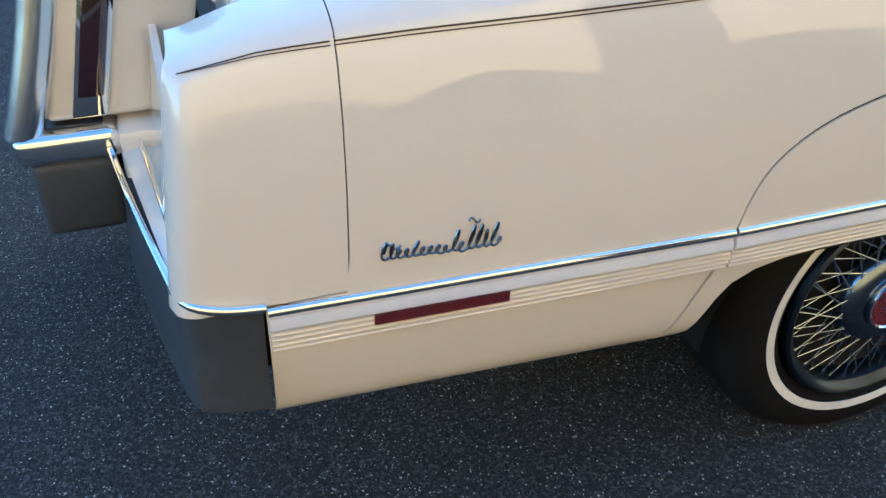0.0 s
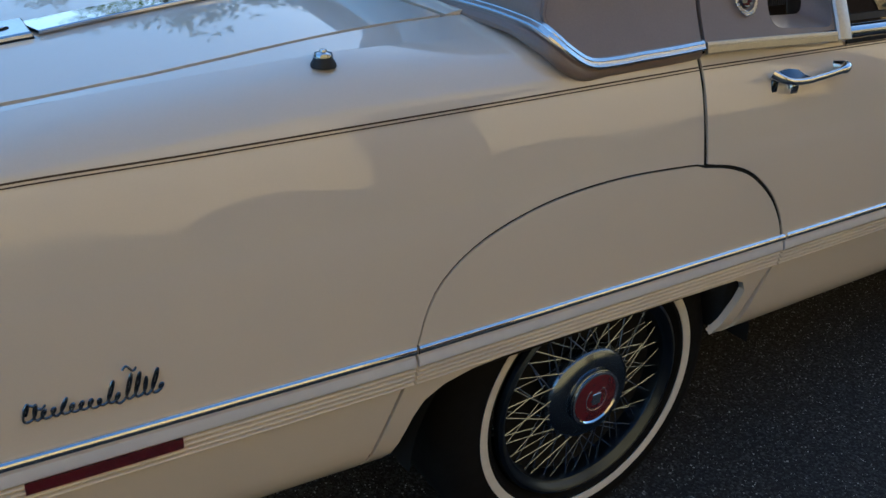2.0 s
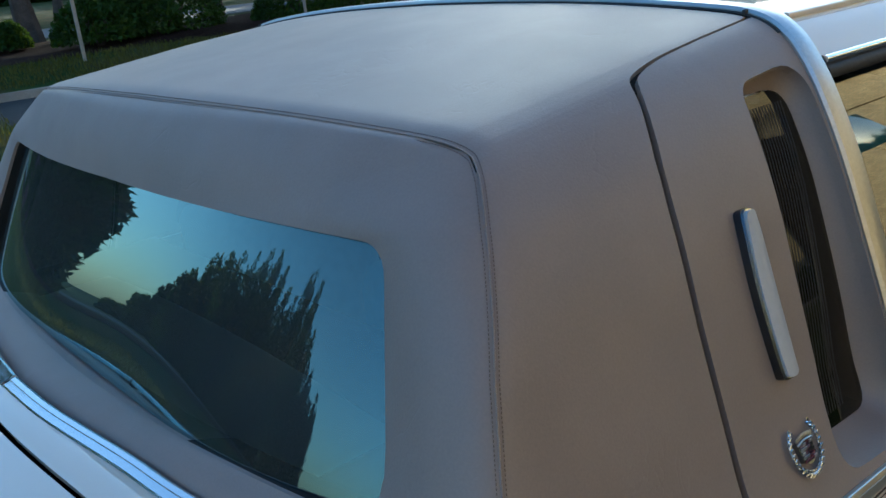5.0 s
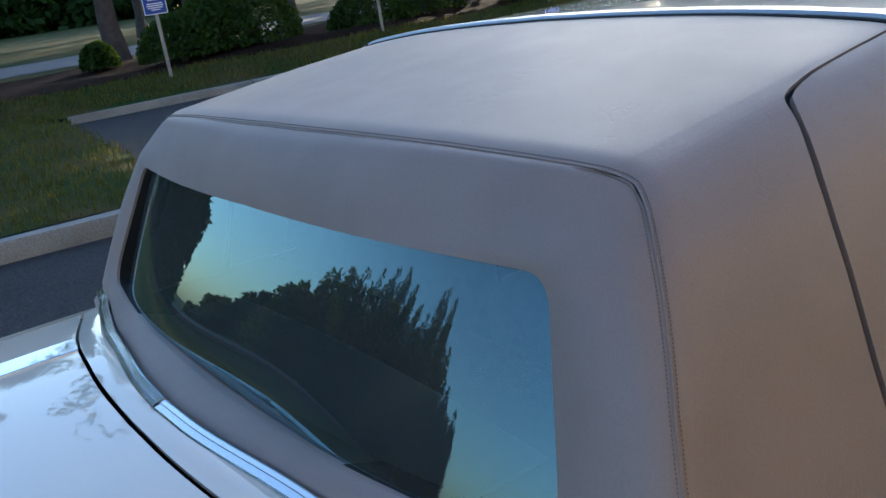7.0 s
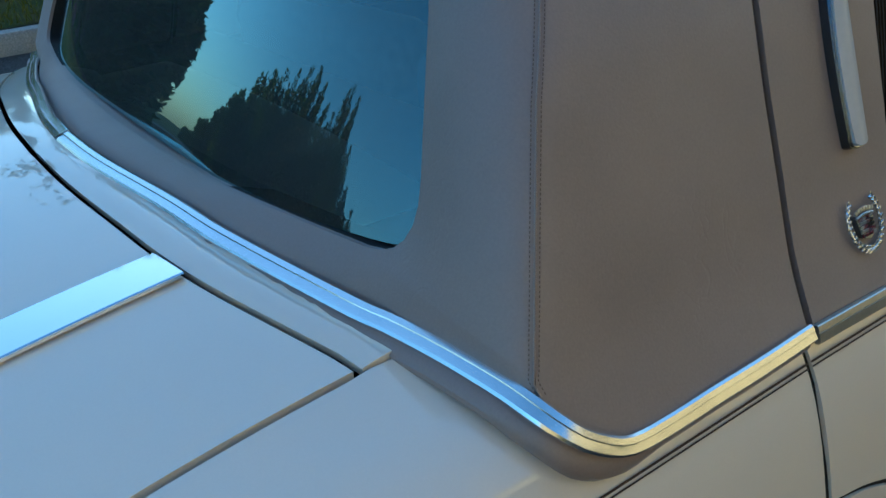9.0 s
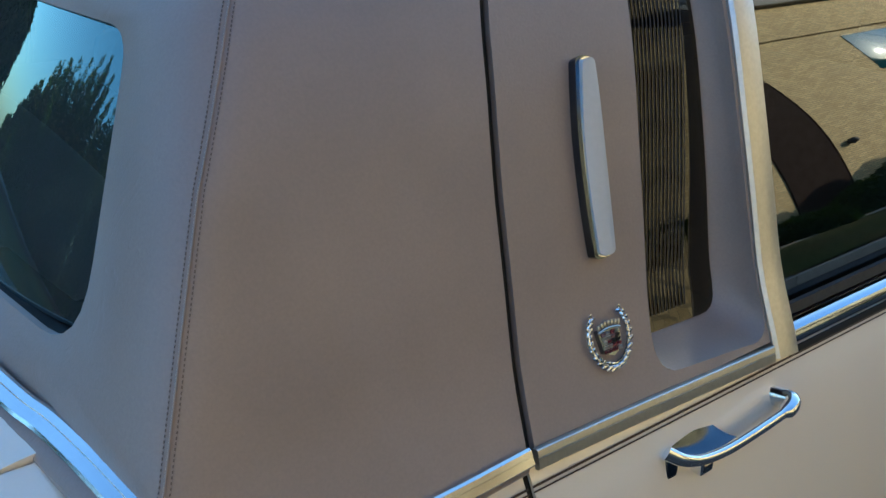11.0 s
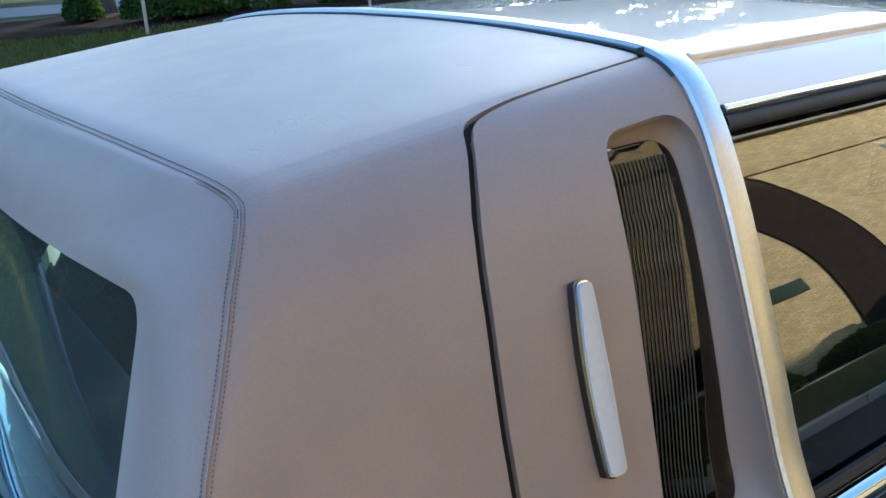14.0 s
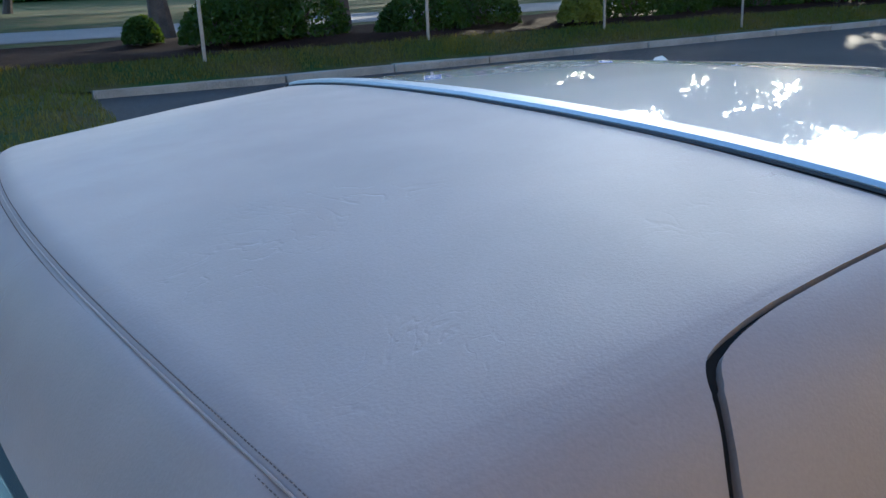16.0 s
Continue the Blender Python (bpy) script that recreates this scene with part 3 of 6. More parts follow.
for s in (-1, 1):
    for x0, x1 in ((-1.060, -.4215), (-.4165, .379), (.385, 1.06), (1.066, 2.18), (2.195, 2.47)):
        trim_length(x0, x1, car, s)
    # side marker lamp set into the ribs
    bm = bmesh.new()
    n = 8
    path = [on_body(-.934 + (.179) * i / n, vz(TRIM_Z(-.934 + .179 * i / n) - .0415), s, -.002) for i in range(n + 1)]
    sweep(bm, path, [(-.0075, 0), (.0075, 0), (.0075, .0085), (-.0075, .0085)], [Vector((0, s, 0))] * (n + 1))
    part("side_marker", bm, RED_LENS, car, "dark red side marker lens", smooth=False)
    # twin pinstripes
    for k, w in ((0, .0022), (1, .0016)):
        for x0, x1 in ((-1.114, -.9575), (-.9525, .1315), (.1365, 1.06), (1.066, 2.18), (2.20, 3.5)):
            n = max(4, int((x1 - x0) / .04))
            bm = bmesh.new()
            rows = []
            for i in range(n + 1):
                x = x0 + (x1 - x0) * i / n
                z = float(np.interp(x, [-1.12, -.943, -.7, -.296, .13, 1.0, 3.5], [.9125, .911, .911, .916, .9225, .9225, .93])) - .0008 - k * .0044 * min(1, max(.15, (x + 1.114) / .06))
                rows.append([on_body(x, vz(z + dz), s, .0012 if x > -1.03 else .0012 + .003 * min(1, (-1.03 - x) / .06)) for dz in (-w / 2, w / 2)])
            grid(bm, rows)
            part("pinstripe", bm, STRIPE, car, "thin dark brown pinstripe")

def over(x, r=.045):
    """Past the rear edge the lid rolls over and falls: the new x and the drop."""
    u = max(0.0, -1.0 - x)
    if u < r * math.pi / 2:
        return (x if u == 0 else -1.0 - r * math.sin(u / r)), r * (1 - math.cos(u / r))
    return -1.0 - r, r + u - r * math.pi / 2


def lid_place(x, y):
    nx, drop = over(x)
    return Vector((nx, y, deck_z(max(x, -1.0), y) - drop))


edge_y = lambda x: float(np.interp(x, EDGE_X, EDGE_Y))


# dark strips deep in the panel gaps, added as the gaps' shade
for s in (-1, 1):
    for line, w in (([(.1335, .938), (.1365, .90), (.141, .80), (.1435, .766)], .011), ([(x, z) for x, z in front_arc] + [(.352, .50), (.318, .40)], .009), ([(x, z) for x, z in arc], .009), ([(-.419, .588), (-.420, .574), (-.479, .40)], .009), ([(cap_seam(z), z) for z in (.616, .70, .80, .88, .92, .95, .97)], .003)):
        bm = bmesh.new()
        pts = even([on_body(x, vz(z), s, -.0035) for x, z in line], .02)
        sweep(bm, pts, [(-w / 2, -.002), (w / 2, -.002), (w / 2, 0), (-w / 2, 0)], Vector((0, s, .1)))
        part("seam_shade_strip", bm, DARK, car, "dark strip as shade in the panel gap")
    bm = bmesh.new()
    pts = [Vector((x, s * (float(np.interp(x, EDGE_X, EDGE_Y)) + GAP * .2), deck_z(x, edge_y(x)) - .009)) for x in np.linspace(-.985, -.248, 60)]
    sweep(bm, pts, [(-.005, -.002), (.005, -.002), (.005, 0), (-.005, 0)], Vector((0, 0, 1)))
    part("seam_shade_strip", bm, DARK, car, "dark strip as shade in the panel gap")


# trunk lid, deck, lid bands
lid_front = [(-.248, -.708), (-.309, -.487), (-.334, -.30), (-.347, -.15), (-.351, 0)]
lid_front = [(p.x, p.y) for p in smooth_line([(x, y, 0) for x, y in lid_front], 24)]
lid_front = lid_front + [(x, -y) for x, y in lid_front[::-1][1:]]
band_y = lambda x: float(np.interp(x, [-.91, -.795, -.605, -.5, -.318], [.543, .533, .494, .474, .450]))
lid_side = [(x, edge_y(x)) for x in (-.25, -.30, -.36, -.41, -.455, -.55, -.62, -.7, -.82, -.94, -1.0, -1.02, -1.05)]
lid_poly = [(x - GAP, y) for x, y in lid_front[1:-1]] + [(x - GAP, y - GAP * 1.4) for x, y in lid_side] + [(-1.30, .66), (-1.30, 0), (-1.30, -.66)] + [(x - GAP, -y + GAP * 1.4) for x, y in lid_side[::-1]]
lid = part("trunk_lid", sheet(lid_poly, lid_place, lambda c: Vector((-.3, 0, 1)), .02, .06, .016), PAINT, car)
seam_fx = lambda y: float(np.interp(-abs(y), [p[1] for p in lid_front if p[1] <= 0], [p[0] for p in lid_front if p[1] <= 0]))
ledge = lambda x, y: float(np.interp(x - seam_fx(y), [0, .012, .030, .048, .085], [0, .003, .0055, .005, -.014]))
deck_poly = [(x + GAP, y) for x, y in lid_front[1:-1]] + [(-.25 + GAP, .7095), (.0, .7095), (.0, -.7095), (-.25 + GAP, -.7095)]
part("deck_panel", sheet(deck_poly, lambda x, y: Vector((x, y, deck_z(x, y) + .001 + ledge(x, y))), UP, .012, .05, .012), PAINT, car, "cream deck panel below the rear window")
for s in (-1, 1):
    rows = []
    for x in list(np.linspace(-1.12, -1.0, 14)) + list(np.linspace(-.98, -.02, 36)):
        yi = edge_y(x) + (GAP if x < -.25 else .0005)
        edge = on_body(x, vz(.985), s)
        p0 = lid_place(x, s * yi)
        top = Vector((x, s * yi, deck_z(x, yi)))
        rows.append([p0 + Vector((0, 0, -.014)), p0, top.lerp(edge, .35) + (p0 - top) * .9, top.lerp(edge, .7) + (p0 - top) * .6, edge])
    bm = bmesh.new()
    grid(bm, rows)
    bmesh.ops.recalc_face_normals(bm, faces=bm.faces)
    part("fender_top", bm, PAINT, car)
    bm = bmesh.new()
    path, n = [], 48
    for i in range(n + 1):
        x = -.318 - .476 * i / n
        y = band_y(x)
        path.append(lid_place(x, s * y) + Vector((0, 0, .0005)))
    sweep(bm, path, [(-.034, 0), (.034, 0), (.034, .0035), (.0325, .005), (0, .0053), (-.0325, .005), (-.034, .0035)], [Vector((-min(1, max(0, (-1.0 - p.x) / .045)), 0, 1 - min(.95, max(0, (-1.0 - p.x) / .045)))) for p in path])
    part("lid_band", bm, CHROME, lid, "broad bright metal band on the trunk lid")
    # end cap of the band with a slotted boss, tapering to a blunt tip
    for name, mat, grow, low, high, lab in (("cap_gasket", DARK, .0022, -.002, .0035, "dark gasket under the end cap"), ("band_end_cap", BRIGHT_SATIN, 0, .002, .0085, "bright tapered end cap of the band")):
        outline = [(-.796, .0350), (-.858, .0350), (-.862, .0315), (-.885, .0290), (-.903, .0225), (-.909, .0120), (-.9105, .0), (-.909, -.012), (-.903, -.0225), (-.885, -.029), (-.862, -.0315), (-.858, -.035), (-.796, -.035)]
        bm = bmesh.new()
        low_ring, edge_ring, top_ring = [], [], []
        for x, w in outline:
            gx = x - grow if x < -.80 else x + grow
            wide = w + math.copysign(grow, w) if w else 0
            inner = x + .0025 if x < -.80 else x - .0025
            base = lid_place(gx, s * (band_y(x) + wide))
            up = lid_place(inner, s * (band_y(x) + w * .93))
            low_ring.append(bm.verts.new(base + Vector((0, 0, low))))
            edge_ring.append(bm.verts.new(base + Vector((0, 0, high - .0022))))
            top_ring.append(bm.verts.new(up + Vector((0, 0, high))))
        for a, b in ((low_ring, edge_ring), (edge_ring, top_ring)):
            for i in range(len(a)):
                j = (i + 1) % len(a)
                bm.faces.new((a[i], a[j], b[j], b[i]))
        bm.faces.new(top_ring)
        bmesh.ops.recalc_face_normals(bm, faces=bm.faces)
        cap = part(name, bm, mat, lid, lab, smooth=False)
    for name, mat, rx, ry, z0, z1, lab in (("slot_ring", DARK, .0155, .0072, .0080, .0100, "dark slot ring"), ("slot_boss", CHROME, .0112, .0042, .0095, .0112, "bright boss in the slot")):
        bm = bmesh.new()
        rings = []
        for k, z in ((1.0, z0), (1.0, z1 - .0006), (.86, z1)):
            ring = []
            for i in range(20):
                a = 2 * math.pi * i / 20
                ring.append(bm.verts.new(lid_place(-.834 + rx * k * math.cos(a), s * (band_y(-.834) + ry * k * math.sin(a))) + Vector((0, 0, z))))
            rings.append(ring)
        for a, b in zip(rings, rings[1:]):
            for i in range(20):
                bm.faces.new((a[i], a[(i + 1) % 20], b[(i + 1) % 20], b[i]))
        bm.faces.new(rings[-1])
        bmesh.ops.recalc_face_normals(bm, faces=bm.faces)
        part(name, bm, mat, lid, lab)
    # raised crease that carries the band's outer edge on over the rear of the lid
    bm = bmesh.new()
    path = [lid_place(x, s * float(np.interp(x, [-1.12, -1.03, -.98, -.895], [.596, .602, .600, .570]))) + Vector((0, 0, -.0012)) for x in np.linspace(-.895, -1.12, 30)]
    sweep(bm, path, round_profile(.010, .0048, 8), [Vector((-min(1, max(0, (-1.0 - p.x) / .045)), 0, 1 - min(.95, max(0, (-1.0 - p.x) / .045)))) for p in path])
    part("lid_crease", bm, PAINT, lid)

# power antenna on the right rear fender
bm = bmesh.new()
lathe(bm, [(0, 0), (.0165, 0), (.0165, .004), (.013, .010), (.0125, .0125)], 24, "z")
ant = part("antenna_base", bm, RUBBER, car, "black rubber antenna base")
ant.location = (-.50, -.818, .974)
bm = bmesh.new()
lathe(bm, [(.0125, .012), (.0125, .015), (.011, .018), (.005, .0195), (.0045, .022), (0, .023)], 24, "z")
part("antenna_mast", bm, SILL_CHROME, ant, "chrome retracted antenna tip")

# ---- padded half roof ----
vinyl_roof = part("vinyl_roof", bmesh.new(), VINYL, car, "taupe padded vinyl half roof with stitched seams")
BAND_X = .493
SEAM_TOP = [(.227, .668), (.2292, .6625), (.2325, .6575), (.2370, .6530), (.2430, .6495), (.2520, .6465), (.2660, .6433), (.284, .6403), (.306, .6377), (.338, .6353), (.379, .633), (.461, .6305), (.500, .629)]
stitch_x = lambda z: float(np.interp(z, [p[1] for p in STITCH], [p[0] for p in STITCH]))
seam_x = lambda z: float(np.interp(z, [p[1] for p in DOOR_SEAM], [p[0] for p in DOOR_SEAM]))
top_back = lambda y: -.052 + .052 * (min(abs(y), .64) / .64) ** 2
roof_seam_y = lambda x: float(np.interp(x, [.227, .24, .269, .30, .379, .461, .50], [.666, .652, .643, .638, .633, .631, .630]))

K_STEPS = np.linspace(0, 1, len(ROOF_Y))


def k_of_z(x, z):
    sh = roof_shift(x)
    return float(np.interp(z, [q + sh * min(1, max(0, (q - .957) / .453)) for q in ROOF_Z], K_STEPS))


def k_of_y(y):
    return float(np.interp(abs(y), ROOF_Y[::-1], K_STEPS[::-1]))


def on_k(x, k, side=-1, lift=0.0):
    """The roof's point k at x, lifted along the surface's own normal."""
    y, z = roof_section(x, k)
    y0, z0 = roof_section(x, max(0, k - .01))
    y1, z1 = roof_section(x, min(1, k + .01))
    t = Vector((y1 - y0, z1 - z0)).normalized()
    return Vector((x, side * (y + t.y * lift), z - t.x * lift))


def k_normal(x, k, side=-1):
    return (on_k(x, k, side, .01) - on_k(x, k, side)).normalized()


def rear_edge(k):
    x = 0.0
    for _ in range(6):
        y, z = roof_section(x, k)
        x = top_back(y) if y < .64 else stitch_x(min(z, 1.368))
        if z < 1.02:
            x = float(np.interp(z, [.936, .941, .945, .953, .970, .985, 1.02], [.03, -.05, -.092, -.117, -.144, -.160, -.169]))
    return x


def front_edge(k):
    x = .2
    for _ in range(6):
        y, z = roof_section(x, k)
        if y > .668:
            x = seam_x(min(z, 1.386))
        else:
            x = float(np.interp(y, [q[1] for q in SEAM_TOP[::-1]], [q[0] for q in SEAM_TOP[::-1]]))
    return min(x - VGAP, BAND_X)


ROUND = (0, .004, .008, .013, .019, .026, .034)          # steps away from the stitched edge


def soft_edge(p, away):
    """How far the padding rounds off near the stitched edge."""
    s = 1 if p.y > 0 else -1
    top = min(1, max(0, (.68 - abs(p.y)) / .08))
    n = Vector((0, s * .94 * (1 - top), .34 * (1 - top) + top)).normalized() + Vector((-.89, 0, .45))
    return n * -.0045 * max(0, 1 - away / .034) ** 2 * min(1, max(0, (p.z - .985) / .04))


bm = bmesh.new()
rows = []
ks = [k_of_z(.1, z) for z in np.linspace(.945, 1.30, 20)] + list(np.linspace(k_of_z(.1, 1.305), k_of_y(.625), 84)) + [k_of_y(y) for y in np.linspace(.61, 0, 22)]
for side in (-1, 1):
    for k in (ks if side < 0 else ks[::-1][1:]):
        x0, x1 = rear_edge(k), front_edge(k)
        rows.append([on_k(x0 + d, k, side) + soft_edge(on_k(x0, k, side), d) for d in list(ROUND) + list(np.linspace(.05, x1 - x0, 18))])
grid(bm, rows)
flange(bm, lambda c: Vector((0, c.y, .6)), .014)
part("roof_top", bm, VINYL, vinyl_roof, "padded vinyl top and sides")

# rear face with the window opening
ZT = lambda y: roof_z(top_back(y), y)


def rear_place(a, b):
    """a across (y), b up the face (z); the outer edge lies on the stitching."""
    return Vector((rear_x(a, b), a, b))


window_poly = rounded([(-.69, 1.064), (-.30, 1.054), (0, 1.052), (.30, 1.054), (.69, 1.064), (.605, 1.292), (.30, 1.293), (0, 1.296), (-.30, 1.293), (-.605, 1.292)], [.05, .01, .01, .01, .05, .045, .01, .01, .01, .045])
c0 = Vector((0, 1.17))


def outer_point(a):
    """The stitching's place seen from the window's middle at the angle a (right side mirrored)."""
    pts = []
    for y in np.linspace(0, .64, 14):
        pts.append((y, top_back(y), ZT(y)))
    for z in np.linspace(1.366, .998, 18):
        pts.append((roof_y(stitch_x(z), z), stitch_x(z), z))
    for y in np.linspace(.835, 0, 16):
        pts.append((y, float(np.interp(y, [0, .15, .33, .45, .64, .69, .76, .835], [-.297, -.288, -.263, -.247, -.208, -.193, -.180, -.166])), float(np.interp(y, [0, .33, .45, .64, .76, .835], [1.043, 1.034, 1.027, 1.014, 1.006, .997]))))
    d = Vector((abs(math.cos(a)), math.sin(a)))
    best = None
    for p, q in zip(pts, pts[1:]):
        e = Vector((q[0] - p[0], q[2] - p[2]))
        w = Vector((p[0], p[2])) - c0
        den = d.x * e.y - d.y * e.x
        if abs(den) < 1e-12:
            continue
        t = (w.x * e.y - w.y * e.x) / den
        u = (w.x * d.y - w.y * d.x) / den
        if t > 0 and -1e-5 <= u <= 1 + 1e-5:
            g = [p[i] + (q[i] - p[i]) * u for i in range(3)]
            best = Vector((g[1], math.copysign(g[0], math.cos(a)), g[2]))
    return best


angles = sorted({round(math.atan2(p[1] - c0.y, p[0]), 4) for p in window_poly} | {round(-math.pi + 2 * math.pi * i / 144, 4) for i in range(144)} | {round(math.atan2(1.368 - c0.y, s * .647), 4) for s in (-1, 1)} | {round(math.atan2(.998 - c0.y, s * .84), 4) for s in (-1, 1)})
rows = [[] for _ in range(16)]
for a in angles + angles[:1]:
    q = ray_to(window_poly, c0, a)
    hole, edge = rear_place(q.x, q.y), outer_point(a)
    span = (edge - hole).length
    steps = list(np.linspace(0, max(.3, 1 - .045 / span), 9)) + [max(.32, 1 - d / span) for d in ROUND[::-1]]
    for k, w in enumerate(steps):
        p = hole.lerp(edge, w)
        rows[k].append(p + Vector((-.89, 0, .45)) * .010 * math.sin(math.pi * w) + soft_edge(edge, (1 - w) * span))
bm = bmesh.new()
grid(bm, [[p + Vector((.006, 0, -.001)) for p in rows[0]]] + rows)
bmesh.ops.remove_doubles(bm, verts=bm.verts, dist=1e-5)
bmesh.ops.recalc_face_normals(bm, faces=bm.faces)
part("roof_rear", bm, VINYL, vinyl_roof)
# the reveal behind the opening: vinyl above and below, dark rubber at the upright sides
reveal, gasket_near, gasket_far = bmesh.new(), bmesh.new(), bmesh.new()
turn = angles + angles[:1]
for (a, p), q in zip(zip(turn, rows[0]), rows[0][1:]):
    strip = [[e + Vector((.006 + dx, 0, -.001 - dz)) for e in (p, q)] for dx, dz in ((.054, .021), (.020, .007), (0, 0))]
    grid(gasket_far if math.cos(a) > .965 else gasket_near if math.cos(a) < -.965 else reveal, strip)
for name, b, mat, lab in (("window_reveal", reveal, VINYL, "turned-in vinyl edge of the rear opening"), ("window_gasket", gasket_near, DARK, "dark rubber gasket beside the rear glass"), ("window_gasket", gasket_far, DARK, "dark rubber gasket beside the rear glass")):
    bmesh.ops.remove_doubles(b, verts=b.verts, dist=1e-5)
    bmesh.ops.recalc_face_normals(b, faces=b.faces)
    part(name, b, mat, car, lab)
bm = sheet([(c0.x + (a - c0.x) * 1.015, c0.y + (b - c0.y) * 1.03) for a, b in window_poly], lambda a, b: Vector((glass_x(a, b), a, b)), lambda c: Vector((-1, 0, .4)), .02, .02, 0)
rear_glass = part("rear_window", bm, GLASS_REAR, car, "dark blue tinted rear window glass")
rear_glass.visible_shadow = False

# stitching: rows of small thread dashes
def stitches(path, normal, parent):
    bm = bmesh.new()
    for p, q in zip(path, path[1:]):
        t = (q - p).normalized()
        n = Vector(normal(p)).normalized()
        b = t.cross(n) * .00040
        l, r = p + (q - p) * .2, p + (q - p) * .74
        up = n * .0007
        vs = [bm.verts.new(v) for v in (l - b, r - b, r + b, l + b, l - b + up, r - b + up, r + b + up, l + b + up)]
        for f in ((0, 1, 5, 4), (1, 2, 6, 5), (2, 3, 7, 6), (3, 0, 4, 7), (4, 5, 6, 7)):
            bm.faces.new([vs[i] for i in f])
    return tagged(part("stitching", bm, THREAD, parent, "dark double stitching", smooth=False), kind="stuff")


seam_k = list(np.linspace(k_of_z(-.17, 1.008), k_of_y(.66), 60)) + list(np.linspace(k_of_y(.66), k_of_y(.56), 40))[1:] + list(np.linspace(k_of_y(.56), 1, 40))[1:]
seam, front_row, back_row = [], [], []
for side in (-1, 1):
    for k in (seam_k if side < 0 else seam_k[::-1][1:]):
        p = on_k(rear_edge(k), k, side)
        inward = rear_place(max(-.62, min(.62, p.y)), max(1.05, min(1.29, p.z))) - p
        seam.append(p + soft_edge(p, 0) * .85)
        front_row.append(on_k(rear_edge(k) + .0048, k, side, .0003) + soft_edge(p, .0048))
        back_row.append(p + inward.normalized() * .0048 + Vector((-.0008, side * .0002, .0006)) + soft_edge(p, .0048))
out = lambda p: (-.5, .9 * p.y, .7)
stitches(even(front_row, .0038), out, vinyl_roof)
stitches(even(back_row, .0038), out, vinyl_roof)
# welt: the folded edge along the stitched seam
bm = bmesh.new()
line = even(seam, .012)
sweep(bm, line, circle_profile(.0009, 8), [Vector(out(p)) for p in line])
part("welt", bm, VINYL, vinyl_roof)

# moulding at the foot of the padded roof
mould_half = [(.131, -.876, .9545), (.06, -.877, .9515), (-.005, -.877, .950), (-.053, -.877, .948), (-.097, -.877, .949), (-.122, -.876, .957), (-.149, -.872, .973), (-.164, -.862, .987), (-.172, -.845, .997), (-.177, -.815, 1.003), (-.188, -.756, 1.0095), (-.201, -.691, 1.013), (-.216, -.638, 1.017), (-.255, -.447, 1.030), (-.271, -.325, 1.037), (-.296, -.142, 1.043), (-.304, -.004, 1.046)]
for s in (-1, 1):
    pts = smooth_line([(x, s * -y if s > 0 else y, z) for x, y, z in mould_half], 90)
    nrm = []
    for p in pts:
        w = min(1, max(0, (p.z - .955) / .048))
        nrm.append(Vector((-.32 * w, s * (1 - w), .50 + .45 * w)).normalized())
    bm = bmesh.new()
    rings = []
    for i, (p, n) in enumerate(zip(pts, nrm)):
        t = (pts[min(i + 1, len(pts) - 1)] - pts[max(i - 1, 0)]).normalized()
        n = (n - t * n.dot(t)).normalized()
        q, w = t.cross(n), .98 + .30 * min(1, max(0, (p.z - .955) / .05))
        rings.append([p + n * (.003 + b) + q * a * w for a, b in ((.0085, 0), (.0085, .004), (.0065, .0062), (.0015, .0068), (.0008, .0058), (-.0005, .0058), (-.0065, .0064), (-.0085, .0045), (-.0085, 0))])
    grid(bm, rings)
    bmesh.ops.recalc_face_normals(bm, faces=bm.faces)
    part("roof_moulding", bm, BRIGHT_SATIN, car, "bright chrome moulding at the foot of the roof")
    bm = bmesh.new()
    rows = []
    for p, n in zip(pts, nrm):
        back = min(1, max(0, (.85 - abs(p.y)) / .035))               # 1 along the rear
        side = min(1, max(0, (p.x + .13) / .06))                    # 1 along the flank
        bend = max(0.0, 1 - back - side)
        down = Vector((-.85 * back - .50 * bend, s * (.05 * side + .30 * bend), -.42 * back - .98 * side - .80 * bend)).normalized()
        wide = .017 * back + .012 * side + .019 * bend
        start = p + n * .0015 + down * .007
        rows.append([start + down * wide * u + n * h for u, h in ((0, .001), (.3, .0035), (.7, .0030), (1, .0), (1.1, -.006))])
    grid(bm, rows)
    bmesh.ops.recalc_face_normals(bm, faces=bm.faces)
    part("moulding_base", bm, VINYL, car, "taupe base strip under the chrome moulding")
bm = bmesh.new()
box(bm, -.312, -.297, -.0015, .0015, 1.040, 1.0535, .0005)
part("moulding_joint", bm, DARK, car)

